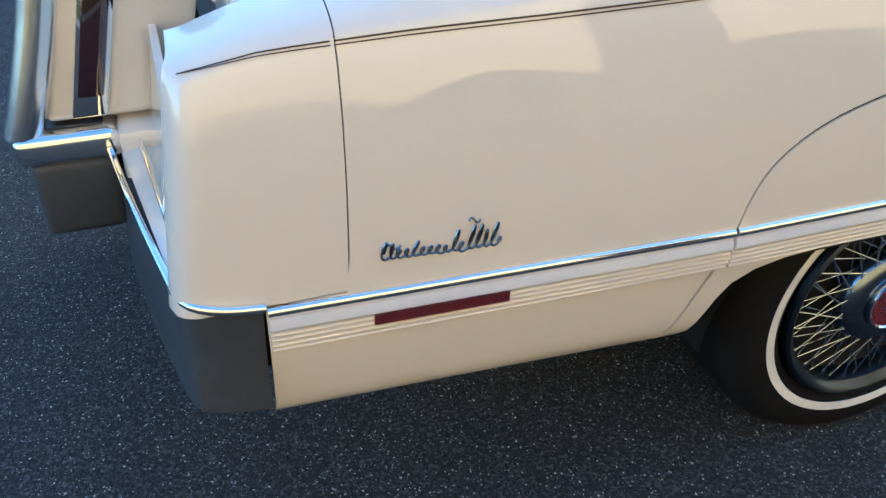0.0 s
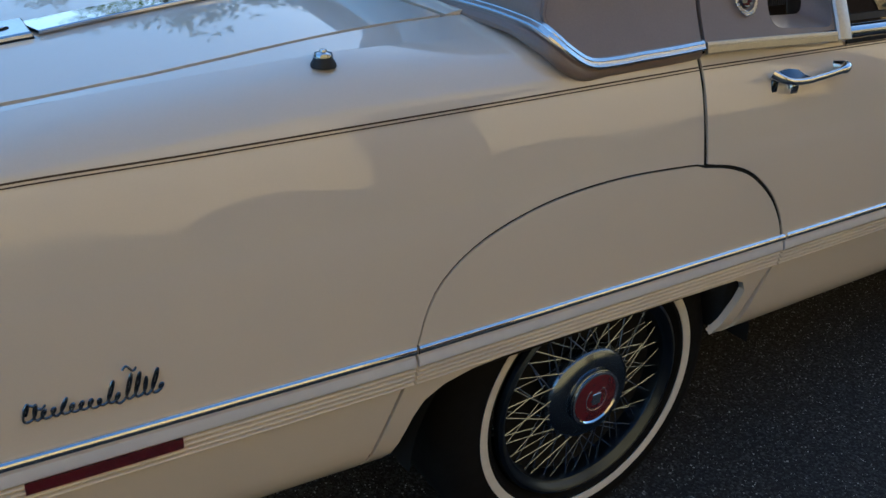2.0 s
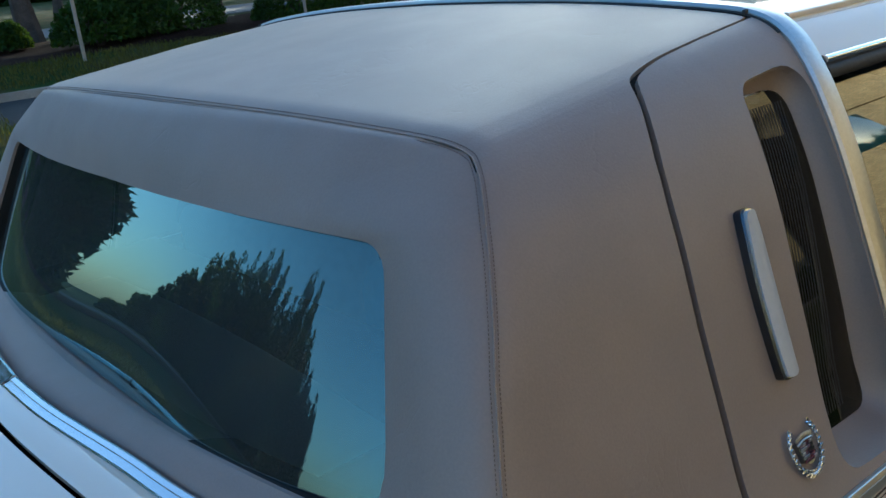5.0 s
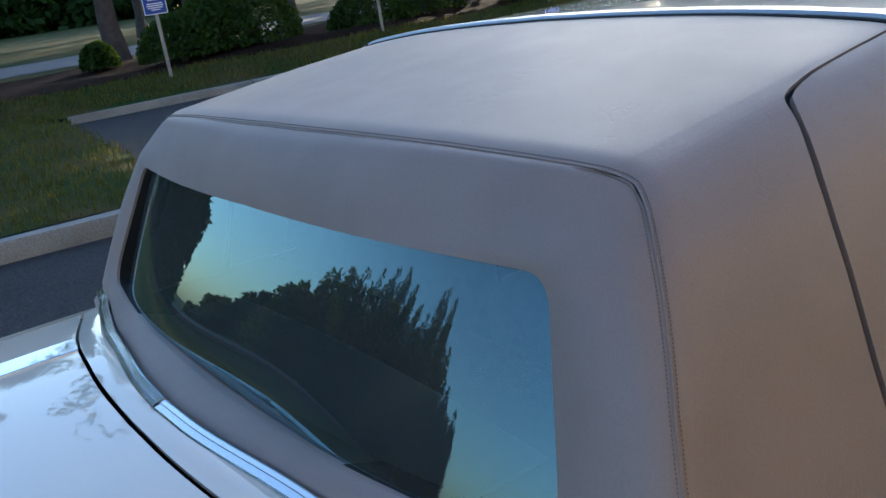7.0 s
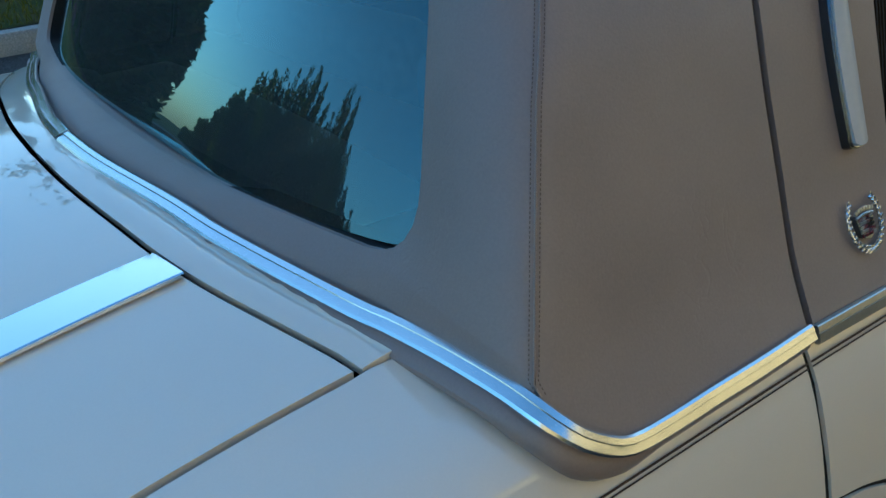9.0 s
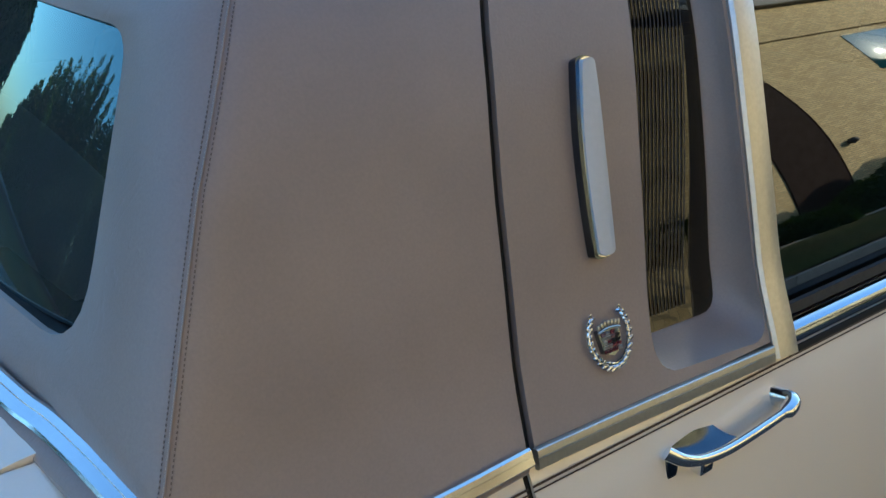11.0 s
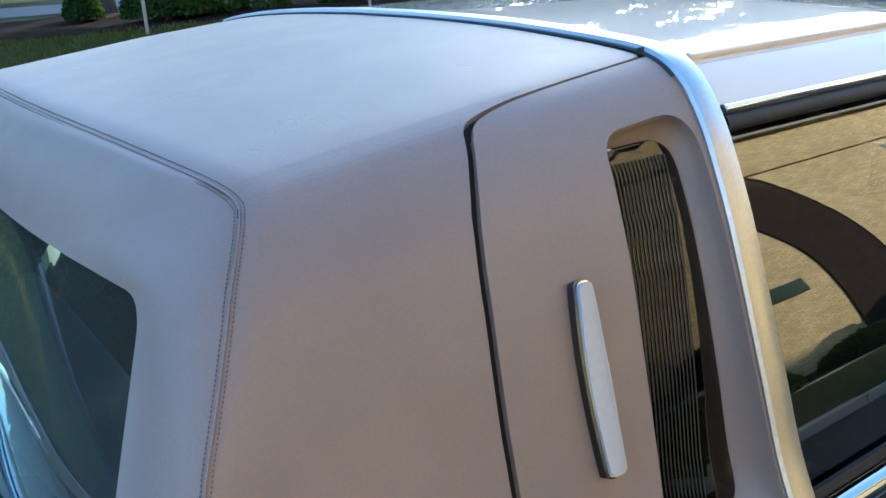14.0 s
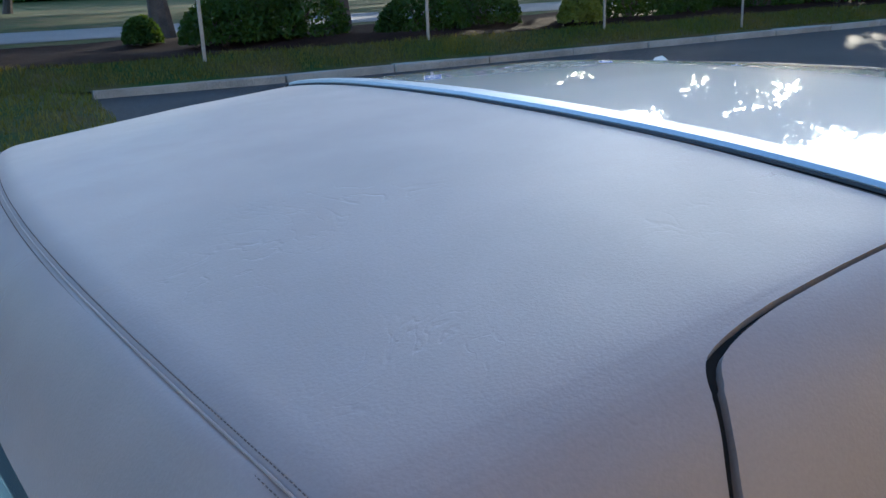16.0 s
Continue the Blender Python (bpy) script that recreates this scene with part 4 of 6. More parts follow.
# ---- rear door upper: vinyl panel with the recessed quarter window ----
for s in (-1, 1):
    # dark strip sunk in the padded seam to draw its shade
    bm = bmesh.new()
    line = [on_k(seam_x(z), k_of_z(seam_x(z), z), s, -.007) for z in np.linspace(.945, 1.382, 30)] + [on_k(x, k_of_y(y + .0018), s, -.007) for x, y in SEAM_TOP[1:]]
    line = even(line, .012)
    sweep(bm, line, [(-.007, -.002), (.007, -.002), (.007, 0), (-.007, 0)], [Vector((0, s, .2 + 2.2 * max(0, p.z - 1.33) / .08)) for p in line])
    part("seam_shade_strip", bm, DARK, car, "dark strip as shade in the padded seam")
for s, door in zip((-1, 1), rear_door):
    zk = lambda x, z: (x, k_of_z(x, z))
    outer = [zk(seam_x(z) + VGAP, z) for z in np.linspace(.953, 1.386, 14)] + [(x + VGAP, k_of_y(y + .0035)) for x, y in SEAM_TOP[1:-1] + [(.510, .629)]]
    outer += [zk(x, z) for x, z in ((.512, 1.40), (.505, 1.33), (.497, 1.24), (.492, 1.15), (.487, 1.05), (.483, .985), (.478, .953))]
    inner = rounded([(.303, .968), (.474, .957), (.496, 1.382), (.370, 1.370)], [.030, .026, .04, .034])
    inner_k = [zk(x, z) for x, z in inner]
    rws = holed(outer, inner_k, lambda x, k, s=s: on_k(x, k, s), 10)
    bm = bmesh.new()
    grid(bm, rws)
    bmesh.ops.remove_doubles(bm, verts=bm.verts, dist=1e-5)
    flange(bm, OUT_R, .010)
    upper = part("door_vinyl", bm, VINYL, door, "taupe vinyl-covered door upper")
    # recess, shallower at its top so that the glass stands more upright
    sink = lambda z: .016 + .05 * (z - 1.17) - .18 * (z - 1.17) ** 2
    deep = rounded([(.314, .976), (.457, .972), (.482, 1.350), (.380, 1.348)], [.02, .025, .03, .025], 10)
    c = sum((Vector(p) for p in inner), Vector((0, 0))) / len(inner)
    ang = [2 * math.pi * i / 200 for i in range(201)]
    rows = []
    for w in np.linspace(0, 1, 7):
        row = []
        for a in ang:
            p = ray_to(inner, c, a).lerp(ray_to(deep, c, a), w ** 1.3)
            row.append(on_roof(p.x, p.y, s, .0) + Vector((0, -s * .055 * w ** .8 + s * sink(p.y) * w, 0)))
        rows.append(row)
    bm = bmesh.new()
    grid(bm, rows)
    bmesh.ops.remove_doubles(bm, verts=bm.verts, dist=1e-6)
    part("window_recess", bm, VINYL, door, "taupe moulded recess")
    g = [tuple(ray_to(deep, c, a)) for a in ang[:-1]]
    bm = sheet(g, lambda x, z, s=s: on_roof(x, z, s) + Vector((0, s * (sink(z) - .050), 0)), OUT_R, .05, .05, 0)
    pane = part("quarter_window", bm, GLASS_QUARTER, door, "small dark quarter window glass")
    pane.visible_shadow = False
    for k in range(15):
        x = .330 + k * .0056
        bm = bmesh.new()
        sweep(bm, [on_roof(x + (z - .99) * .17, z, s) + Vector((0, s * (sink(z) - .0485), 0)) for z in np.linspace(.990, 1.335, 8)], round_profile(.0017, .0010, 4), Vector((0, s, .2)))
        part("glass_rib", bm, RUBBER, pane)
    # opal side lamp in its chrome frame
    lw = lambda z: .0120 * (1 - (.40 if z > 1.171 else .20) * min(1, abs(z - 1.171) / .0825) ** 2)
    lc = lambda z: .2675 + (z - 1.171) * .105 + .25 * (z - 1.171) ** 2
    lz = sorted(1.171 + .0825 * math.sin(math.pi * (i / 24 - .5)) for i in range(25))
    end = lambda z: math.sqrt(max(.02, 1 - max(0, (abs(z - 1.171) - .0785) / .0042) ** 2))
    lamp_shape = [(lc(z) - lw(z) * end(z), z) for z in lz] + [(lc(z) + lw(z) * end(z), z) for z in lz[::-1]]
    bm = sheet([(lc(z) + (x - lc(z)) * 1.20 - .0014, 1.171 + (z - 1.171) * 1.035) for x, z in lamp_shape], lambda x, z, s=s: on_roof(x, z, s, .009), OUT_R, .006, .02, .014)
    part("side_lamp", bm, RIM_METAL, door, "slim opal side lamp in a dark chrome frame")
    bm = sheet([(lc(z) + (x - lc(z)) * 1.12, 1.171 + (z - 1.171) * 1.018) for x, z in lamp_shape], lambda x, z, s=s: on_roof(x, z, s, .011), OUT_R, .006, .02, .006)
    part("lamp_trim", bm, BRIGHT_SATIN, door, "thin chrome lamp trim")
    bm = sheet(lamp_shape, lambda x, z, s=s: on_roof(x, z, s, .0118 + .0035 * (1 - min(1, ((x - lc(z)) / .0128) ** 2))), OUT_R, .003, .02, .004)
    part("lens", bm, OPERA_LENS, door, "opal lamp lens")
    # wreath-like ornament: two open arcs of small leaves round a plain shield
    ec, er = Vector((.2520, 1.0190)), .0250
    for side in (-1, 1):
        bm = bmesh.new()
        ring = [math.radians(-90 + side * (-8 + k * 13)) for k in range(12)]
        sweep(bm, [on_roof(ec.x + er * math.cos(a), ec.y + er * 1.06 * math.sin(a), s, .004) for a in ring], circle_profile(.0014, 6), Vector((0, s, 0)))
        for k, a in enumerate(ring[1:]):
            for q in (-1, 1):
                rr = er + q * .0018
                c3 = on_roof(ec.x + rr * math.cos(a), ec.y + rr * 1.06 * math.sin(a), s, .0045)
                m = Matrix.Translation(c3) @ Matrix.Rotation(-a * 1.0 + side * q * .38, 4, "Y") @ Matrix.Diagonal((.0019, .0016, .0056 - .0002 * k, 1))
                bmesh.ops.create_icosphere(bm, subdivisions=1, radius=1, matrix=m)
        part("wreath_ornament", bm, BRIGHT_SATIN, door, "bright metal wreath branch")
    bm = sheet(rounded([(ec.x - .0138, ec.y + .006), (ec.x + .0138, ec.y + .006), (ec.x + .0112, ec.y - .0135), (ec.x, ec.y - .0175), (ec.x - .0112, ec.y - .0135)], .0015), lambda x, z, s=s: on_roof(x, z, s, .0055), OUT_R, .008, .008, .006)
    part("shield_ornament", bm, STEEL_GREY, door, "small metal shield ornament")
    bm = bmesh.new()
    for k in range(7):
        u = (k - 3) / 3
        p = on_roof(ec.x + u * .0125, ec.y + .0105 - .002 * u * u, s, .006)
        m = Matrix.Translation(p) @ Matrix.Rotation(u * .35, 4, "Y") @ Matrix.Diagonal((.0021, .0022, .0036, 1))
        bmesh.ops.create_icosphere(bm, subdivisions=1, radius=1, matrix=m)
    sweep(bm, [on_roof(ec.x + u * .0138, ec.y + .0062 - .002 * u * u, s, .0062) for u in np.linspace(-1, 1, 7)], circle_profile(.0012, 6), Vector((0, s, 0)))
    part("crown_ornament", bm, SATIN, door, "small bright crown ornament")
    fr = np.random.default_rng(5)
    for k in range(5):
        for j in range(4):
            mat = (RED_ENAMEL, DARK, SATIN, MAUVE_ENAMEL, SATIN)[int(fr.integers(5))]
            p = on_roof(ec.x - .0082 + j * .0055, ec.y + .0022 - k * .0037, s, .0063)
            bm = bmesh.new()
            box(bm, p.x - .0024, p.x + .0024, p.y - .0006, p.y + .0006, p.z - .0017, p.z + .0017)
            part("shield_field", bm, mat, door)
    # belt moulding below the door upper
    bm = bmesh.new()
    pts = [Vector((x, s * -y, z)) for x, y, z in ((.137, -.876, .951), (.25, -.8765, .9485), (.38, -.878, .9445), (.472, -.879, .9415))]
    sweep(bm, [p + Vector((0, s * .003, 0)) for p in smooth_line(pts, 12)], [(-.0095, 0), (-.0095, .005), (-.0085, .0062), (-.0035, .0068), (-.003, .0058), (-.002, .0058), (-.0015, .0068), (.008, .0060), (.0095, .004), (.0095, 0)], Vector((0, s, .30)))
    part("belt_moulding", bm, SATIN, door, "bright belt moulding")
    # pull handle: a broad scoop that narrows into the grip, its foot, bracket and button
    bm = bmesh.new()
    box(bm, .301, .318, s * .880, s * .898, .847, .885, .003, 2)
    part("handle_bracket", bm, RIM_METAL, door, "dark metal bracket under the handle")
    grip = [Vector((x, s * y, z - .005)) for x, y, z in ((.298, .895, .9010), (.313, .906, .8930), (.336, .911, .8870), (.370, .914, .8855), (.410, .9155, .8890), (.450, .916, .8935), (.473, .9155, .8965), (.4830, .910, .8975), (.4825, .898, .8955), (.479, .880, .8935))]
    line = smooth_line(grip, 44)
    wall = [Vector((x, s * .8845, z - .005)) for x, z in ((.297, .9010), (.318, .9060), (.346, .9080), (.372, .9040))]
    wall = smooth_line(wall, 14)
    bm = bmesh.new()
    rows = []
    for i in range(15):
        a, b = wall[i], line[int(1 + i * 1.45)]
        rows.append([a.lerp(b, u) + Vector((0, 0, -.0045 * math.sin(math.pi * u) + (.001 if u > .9 else 0))) for u in np.linspace(0, 1, 8)])
    grid(bm, rows)
    flange(bm, UP, .005)
    part("handle_base", bm, RIM_METAL, door, "dark bright handle scoop")
    bm = bmesh.new()
    rings = []
    for i, p in enumerate(line):
        t = (line[min(i + 1, 44)] - line[max(i - 1, 0)]).normalized()
        up = Vector((0, 0, 1))
        up = (up - t * up.dot(t)).normalized()
        b = t.cross(up)
        tall = .0058 + .002 * min(1, max(0, (.33 - p.x) / .03)) if i < 34 else .0058 + .0055 * min(1, (i - 33) / 6)
        deep = .0050 if i < 34 else .0085
        rings.append([bm.verts.new(p + up * tall * math.copysign(abs(math.sin(q)) ** .75, math.sin(q)) + b * deep * math.copysign(abs(math.cos(q)) ** .75, math.cos(q))) for q in [2 * math.pi * j / 14 for j in range(14)]])
    for a, b in zip(rings, rings[1:]):
        for j in range(14):
            bm.faces.new((a[j], a[(j + 1) % 14], b[(j + 1) % 14], b[j]))
    bm.faces.new(rings[0][::-1])
    bm.faces.new(rings[-1])
    bmesh.ops.recalc_face_normals(bm, faces=bm.faces)
    part("handle", bm, CHROME, door, "chrome pull handle")
    bm = bmesh.new()
    lathe(bm, [(0, 0), (.0125, 0), (.0125, .003), (.0105, .005), (0, .005)], 20)
    for v in bm.verts:
        v.co = Vector((.478 + v.co.x * .9, s * (.883 + v.co.y), .8885 + v.co.z * 1.1))
    bmesh.ops.recalc_face_normals(bm, faces=bm.faces)
    part("handle_foot", bm, RUBBER, door, "black pad under the handle's foot")
    bm = bmesh.new()
    box(bm, .336, .356, s * .882, s * .9115, .8600, .8765, .002, 2)
    part("push_button", bm, CHROME, door, "chrome push button")
    bm = bmesh.new()
    box(bm, .3395, .3525, s * .911, s * .913, .8630, .8735, .001, 1)
    part("button_face", bm, BADGE, door, "dark button face")

# band at the front of the half roof: over the top and down to the belt
band_x = lambda z: float(np.interp(z, [.93, .985, 1.05, 1.13, 1.24, 1.33, 1.37, 1.40, 1.43], [.492, .496, .501, .506, .512, .519, .523, .525, .524]))
pts, nrm = [], []
kb = [k_of_z(.5, z) for z in np.linspace(.935, 1.33, 18)] + list(np.linspace(k_of_z(.5, 1.34), k_of_y(.61), 22)) + [k_of_y(y) for y in np.linspace(.59, 0, 20)]
for side in (1, -1):
    for k in (kb if side > 0 else kb[::-1][1:]):
        y, z = roof_section(.52, k)
        x = band_x(z) if y > .63 else .524 - .010 * (1 - (y / .63) ** 2)
        pts.append(on_k(x, k, side))
        nrm.append(k_normal(x, k, side))
bm = bmesh.new()
sweep(bm, pts, [(-.019, -.004), (-.019, .004), (-.016, .007), (-.005, .0085), (.008, .0085), (.016, .007), (.019, .003), (.019, -.004)], nrm)
part("roof_band", bm, BRUSHED, car, "bright metal band across the roof")
bm = bmesh.new()
sweep(bm, [p + Vector((-.021, 0, 0)) for p in pts][30:-30], circle_profile(.0022, 6), nrm[30:-30])
part("band_gasket", bm, RUBBER, car, "dark gasket along the roof band")
for s in (-1, 1):
    bm = bmesh.new()
    box(bm, .500, .530, s * .622 - .003, s * .622 + .003, 1.430, 1.440, .002)
    part("band_clip", bm, RUBBER, car, "dark clip at the roof band")

# ---- front roof, side windows, windscreen ----
bm = bmesh.new()
rows = []
for x in np.linspace(.546, 1.55, 24):
    rows.append([Vector((x, y, roof_z(x, y) - (.03 * ((x - 1.3) / .25) ** 2 if x > 1.3 else 0))) for y in np.linspace(-.66, .66, 40)])
grid(bm, rows)
flange(bm, UP, .012)
part("front_roof", bm, PAINT, car, "cream painted front roof panel")
for s in (-1, 1):
    bm = bmesh.new()
    pts = [Vector((x, s * (roof_y(x, 1.425 + roof_shift(x) - .018) + .004), 1.425 + roof_shift(x) - .018)) for x in np.linspace(.548, 1.55, 24)]
    sweep(bm, pts, round_profile(.010, .006, 6), Vector((0, s, .6)))
    part("drip_rail", bm, PAINT, car, "cream drip rail")
    bm = bmesh.new()
    rows = [[on_roof(x, z, s, .0) for z in np.linspace(1.375, 1.422 + roof_shift(x) - .018, 6)] for x in np.linspace(.546, 1.6, 24)]
    grid(bm, rows)
    flange(bm, OUT_R, .012)
    part("door_frame", bm, PAINT, car, "cream window frame")
    bm = bmesh.new()
    sweep(bm, [on_roof(x, 1.371, s, .002) for x in np.linspace(.546, 1.6, 24)], round_profile(.012, .008, 8), Vector((0, s, .4)))
    part("window_trim", bm, CHROME, car, "bright window trim")
    bm = bmesh.new()
    sweep(bm, [on_roof(x, 1.358, s, -.002) for x in np.linspace(.546, 1.6, 24)], round_profile(.02, .006, 8), Vector((0, s, .4)))
    part("weather_strip", bm, RUBBER, car, "black weather strip")
    for x0, x1 in ((.505, 1.04), (1.09, 1.95)):
        top_z = lambda x: 1.36 if x < 1.5 else 1.36 - (x - 1.5) * .85
        poly = [(x0, .945), (x1, .945), (x1, top_z(x1)), (min(x1, 1.5), 1.36), (x0, 1.36)] if x1 > 1.5 else [(x0, .945), (x1, .945), (x1, 1.36), (x0, 1.36)]
        bm = sheet(poly, lambda x, z, s=s: Vector((x, s * glass_y(z), z)), OUT_R, .08, .03, 0)
        pane = part("side_window", bm, GLASS_SIDE, car, "dark tinted side window glass")
        pane.visible_shadow = False
    bm = bmesh.new()
    grid(bm, [[on_roof(x, z, s, -.006) for z in np.linspace(.945, 1.375, 10)] for x in np.linspace(1.035, 1.095, 4)])
    flange(bm, OUT_R, .02)
    part("centre_pillar", bm, RUBBER, car, "black centre pillar")
    # belt: black sweep, bright sill
    bm = bmesh.new()
    sweep(bm, [Vector((x, s * .856, .965)) for x in np.linspace(.512, 2.1, 16)], [(-.006, -.004), (.006, -.004), (.006, .004), (-.006, .004)], Vector((0, s, .3)))
    part("belt_seal", bm, RUBBER, car, "black belt seal")
    bm = bmesh.new()
    sweep(bm, [Vector((x, s * .868, .944 - .004 * min(1, (x - .512)))) for x in np.linspace(.512, 2.1, 16)], [(.0135 * math.cos(math.pi * i / 10), -.003 + .011 * math.sin(math.pi * i / 10)) for i in range(11)], Vector((0, s, 1.25)))
    part("belt_sill", bm, SILL_CHROME, car, "bright window sill moulding")
    bm = bmesh.new()
    sweep(bm, [Vector((x, s * .879, .928)) for x in np.linspace(.512, 2.1, 16)], [(-.004, 0), (.004, 0), (.004, .002), (-.004, .002)], Vector((0, s, .2)))
    part("belt_shadow_gap", bm, DARK, car)
bm = bmesh.new()
grid(bm, [[Vector((1.52 + .62 * w, y * (1 + .12 * w), 1.405 - .045 * (abs(y) / .62) ** 2 * (1 - w) - .42 * w)) for y in np.linspace(-.64, .64, 20)] for w in np.linspace(0, 1, 10)])
bmesh.ops.recalc_face_normals(bm, faces=bm.faces)
ws = part("windscreen", bm, GLASS_SIDE, car, "tinted windscreen")
ws.visible_shadow = False
for s in (-1, 1):
    bm = bmesh.new()
    sweep(bm, [Vector((1.5 + .66 * w, s * (.655 + .09 * w), 1.395 - .43 * w)) for w in np.linspace(0, 1, 8)], circle_profile(.026, 8), Vector((0, s, 0)))
    part("windscreen_pillar", bm, PAINT, car)
bm = bmesh.new()
grid(bm, [[Vector((x, y, .985 - .03 * (abs(y) / .75) ** 2 - .05 * ((x - 2.1) / 1.7) ** 2)) for y in np.linspace(-.78, .78, 24)] for x in np.linspace(2.12, 3.82, 20)])
flange(bm, UP, .015)
part("hood", bm, PAINT, car, "cream hood")
bm = bmesh.new()
box(bm, 3.80, 3.90, -.86, .86, .44, .92, .04, 3)
part("front_fascia", bm, PAINT, car)
bm = bmesh.new()
for k in range(24):
    y = -.40 + k * .0348
    box(bm, 3.90, 3.915, y - .004, y + .004, .62, .90, .001, 1)
box(bm, 3.895, 3.92, -.43, .43, .90, .925, .006)
part("grille", bm, CHROME, car, "bright upright grille")
for s in (-1, 1):
    bm = bmesh.new()
    box(bm, 3.895, 3.915, s * .63 - .17, s * .63 + .17, .70, .86, .012)
    part("headlight", bm, OPERA_LENS, car, "rectangular headlight")
bm = bmesh.new()
box(bm, 3.88, 4.0, -.91, .91, .42, .58, .035, 3)
part("front_bumper", bm, CHROME, car, "chrome front bumper")

# ---- rear bumper and tail ----
for s in (-1, 1):
    bm = bmesh.new()
    pts = [on_body(x, vz(.53), s, .0) for x in np.linspace(-1.062, -1.15, 6)]
    rows = []
    prof = [(z, .0) for z in np.linspace(.618, .455, 10)]
    for p in [Vector((-1.064, s * .928, 0)), Vector((-1.10, s * .928, 0)), Vector((-1.125, s * .926, 0)), Vector((-1.142, s * .918, 0)), Vector((-1.152, s * .903, 0)), Vector((-1.158, s * .88, 0)), Vector((-1.185, s * .74, 0)), Vector((-1.206, s * .58, 0))]:
        rows.append([Vector((p.x + .006 * ((z - .62) / .16) ** 2 + (.62 - z) * -.10 * (1 if p.x < -1.13 else .6), p.y, z + max(0, -1.06 - p.x) * .14)) for z, _ in prof])
    grid(bm, rows)
    flange(bm, lambda c: Vector((-1, c.y, 0)), .03)
    part("bumper_end", bm, BUMPER_RUBBER, car, "dark grey rubber bumper end")
    bm = bmesh.new()
    pts = smooth_line([(-1.062, s * .930, .615), (-1.10, s * .930, .620), (-1.125, s * .928, .626), (-1.143, s * .920, .630), (-1.154, s * .904, .633), (-1.160, s * .88, .637), (-1.188, s * .74, .66), (-1.210, s * .60, .678)], 40)
    sweep(bm, pts, round_profile(.013, .007, 8), [Vector((-(max(0, -1.10 - p.x) * 9), s, .35)).normalized() if abs(p.y) > .89 else Vector((-1, 0, .35)) for p in pts])
    part("bumper_bead", bm, CHROME, car, "chrome bead along the bumper")
    # recessed rear corner face
    bm = bmesh.new()
    rows = []
    for z in np.linspace(.64, .84, 8):
        rows.append([Vector((cap_end(z) + .004, s * y, z)) for y in np.linspace(body_y(z) - .037, .58, 6)])
    grid(bm, rows)
    flange(bm, lambda c: Vector((-1, 0, 0)), .01)
    part("tail_corner", bm, PAINT, car)
    bm = bmesh.new()
    rows = []
    for w in np.linspace(0, 1, 8):
        y = s * (.905 - .325 * w)
        rows.append([Vector((-1.130 + .005 * w, y, .648 + .036 * w)), Vector((-1.145 - .03 * w, y, .646 + .040 * w)), Vector((-1.156 - .045 * w, y, .640 + .040 * w))])
    grid(bm, rows)
    flange(bm, UP, .01)
    part("bumper_shelf", bm, PAINT, car, "cream shelf over the bumper")
    bm = bmesh.new()
    sweep(bm, [Vector((-1.143 - .028 * w, s * (.885 - .29 * w), .653 + .040 * w)) for w in np.linspace(0, 1, 8)], round_profile(.009, .005, 6), UP(0))
    part("shelf_bead", bm, CHROME, car, "thin chrome bead")


def lean(b):
    """Tip the tail's upright parts forward."""
    for v in b.verts:
        v.co.x += (v.co.z - .72) * .24


bm = bmesh.new()
box(bm, -1.285, -1.10, -.575, .575, .715, .935, .012, 3)
lean(bm)
tail = part("tail_panel", bm, PAINT, car, "cream tail panel with upright lamps")
for s in (-1, 1):
    bm = bmesh.new()
    box(bm, -1.252, -1.206, s * .560, s * .584, .722, .945, .004, 2)
    lean(bm)
    lamp = part("tail_lamp", bm, CHROME, tail, "upright tail lamp in a chrome frame")
    bm = bmesh.new()
    box(bm, -1.246, -1.212, s * .565, s * .588, .752, .94, .003, 2)
    lean(bm)
    part("tail_lens", bm, TAIL_LENS, tail, "dark tail lamp lens")
    bm = bmesh.new()
    sweep(bm, smooth_line([(-1.318, s * .570, .700), (-1.300, s * .570, .75), (-1.280, s * .568, .81), (-1.262, s * .566, .87), (-1.245, s * .564, .94)], 16), circle_profile(.026, 14), Vector((-1, 0, 0)))
    part("bumper_guard", bm, BRIGHT_SATIN, tail, "chrome upright bumper guard")
bm = bmesh.new()
box(bm, -1.198, -1.10, -.61, .61, .56, .706, .008, 2)
part("bumper_filler", bm, PAINT, car, "cream filler panel between bumper and body")
bm = bmesh.new()
box(bm, -1.332, -1.195, -.60, .60, .665, .708, .012, 3)
part("bumper_bar", bm, CHROME, car, "chrome rear bumper bar")
bm = bmesh.new()
box(bm, -1.318, -1.205, -.595, .595, .552, .668, .014, 3)
part("bumper_face", bm, BUMPER_RUBBER, car, "dark grey rubber bumper face")
for s in (-1, 1):
    bm = bmesh.new()
    box(bm, -1.30, -1.215, s * .47, s * .575, .7075, .7105, .002, 1)
    part("bumper_pad", bm, BUMPER_RUBBER, car, "dark grey bumper pad")

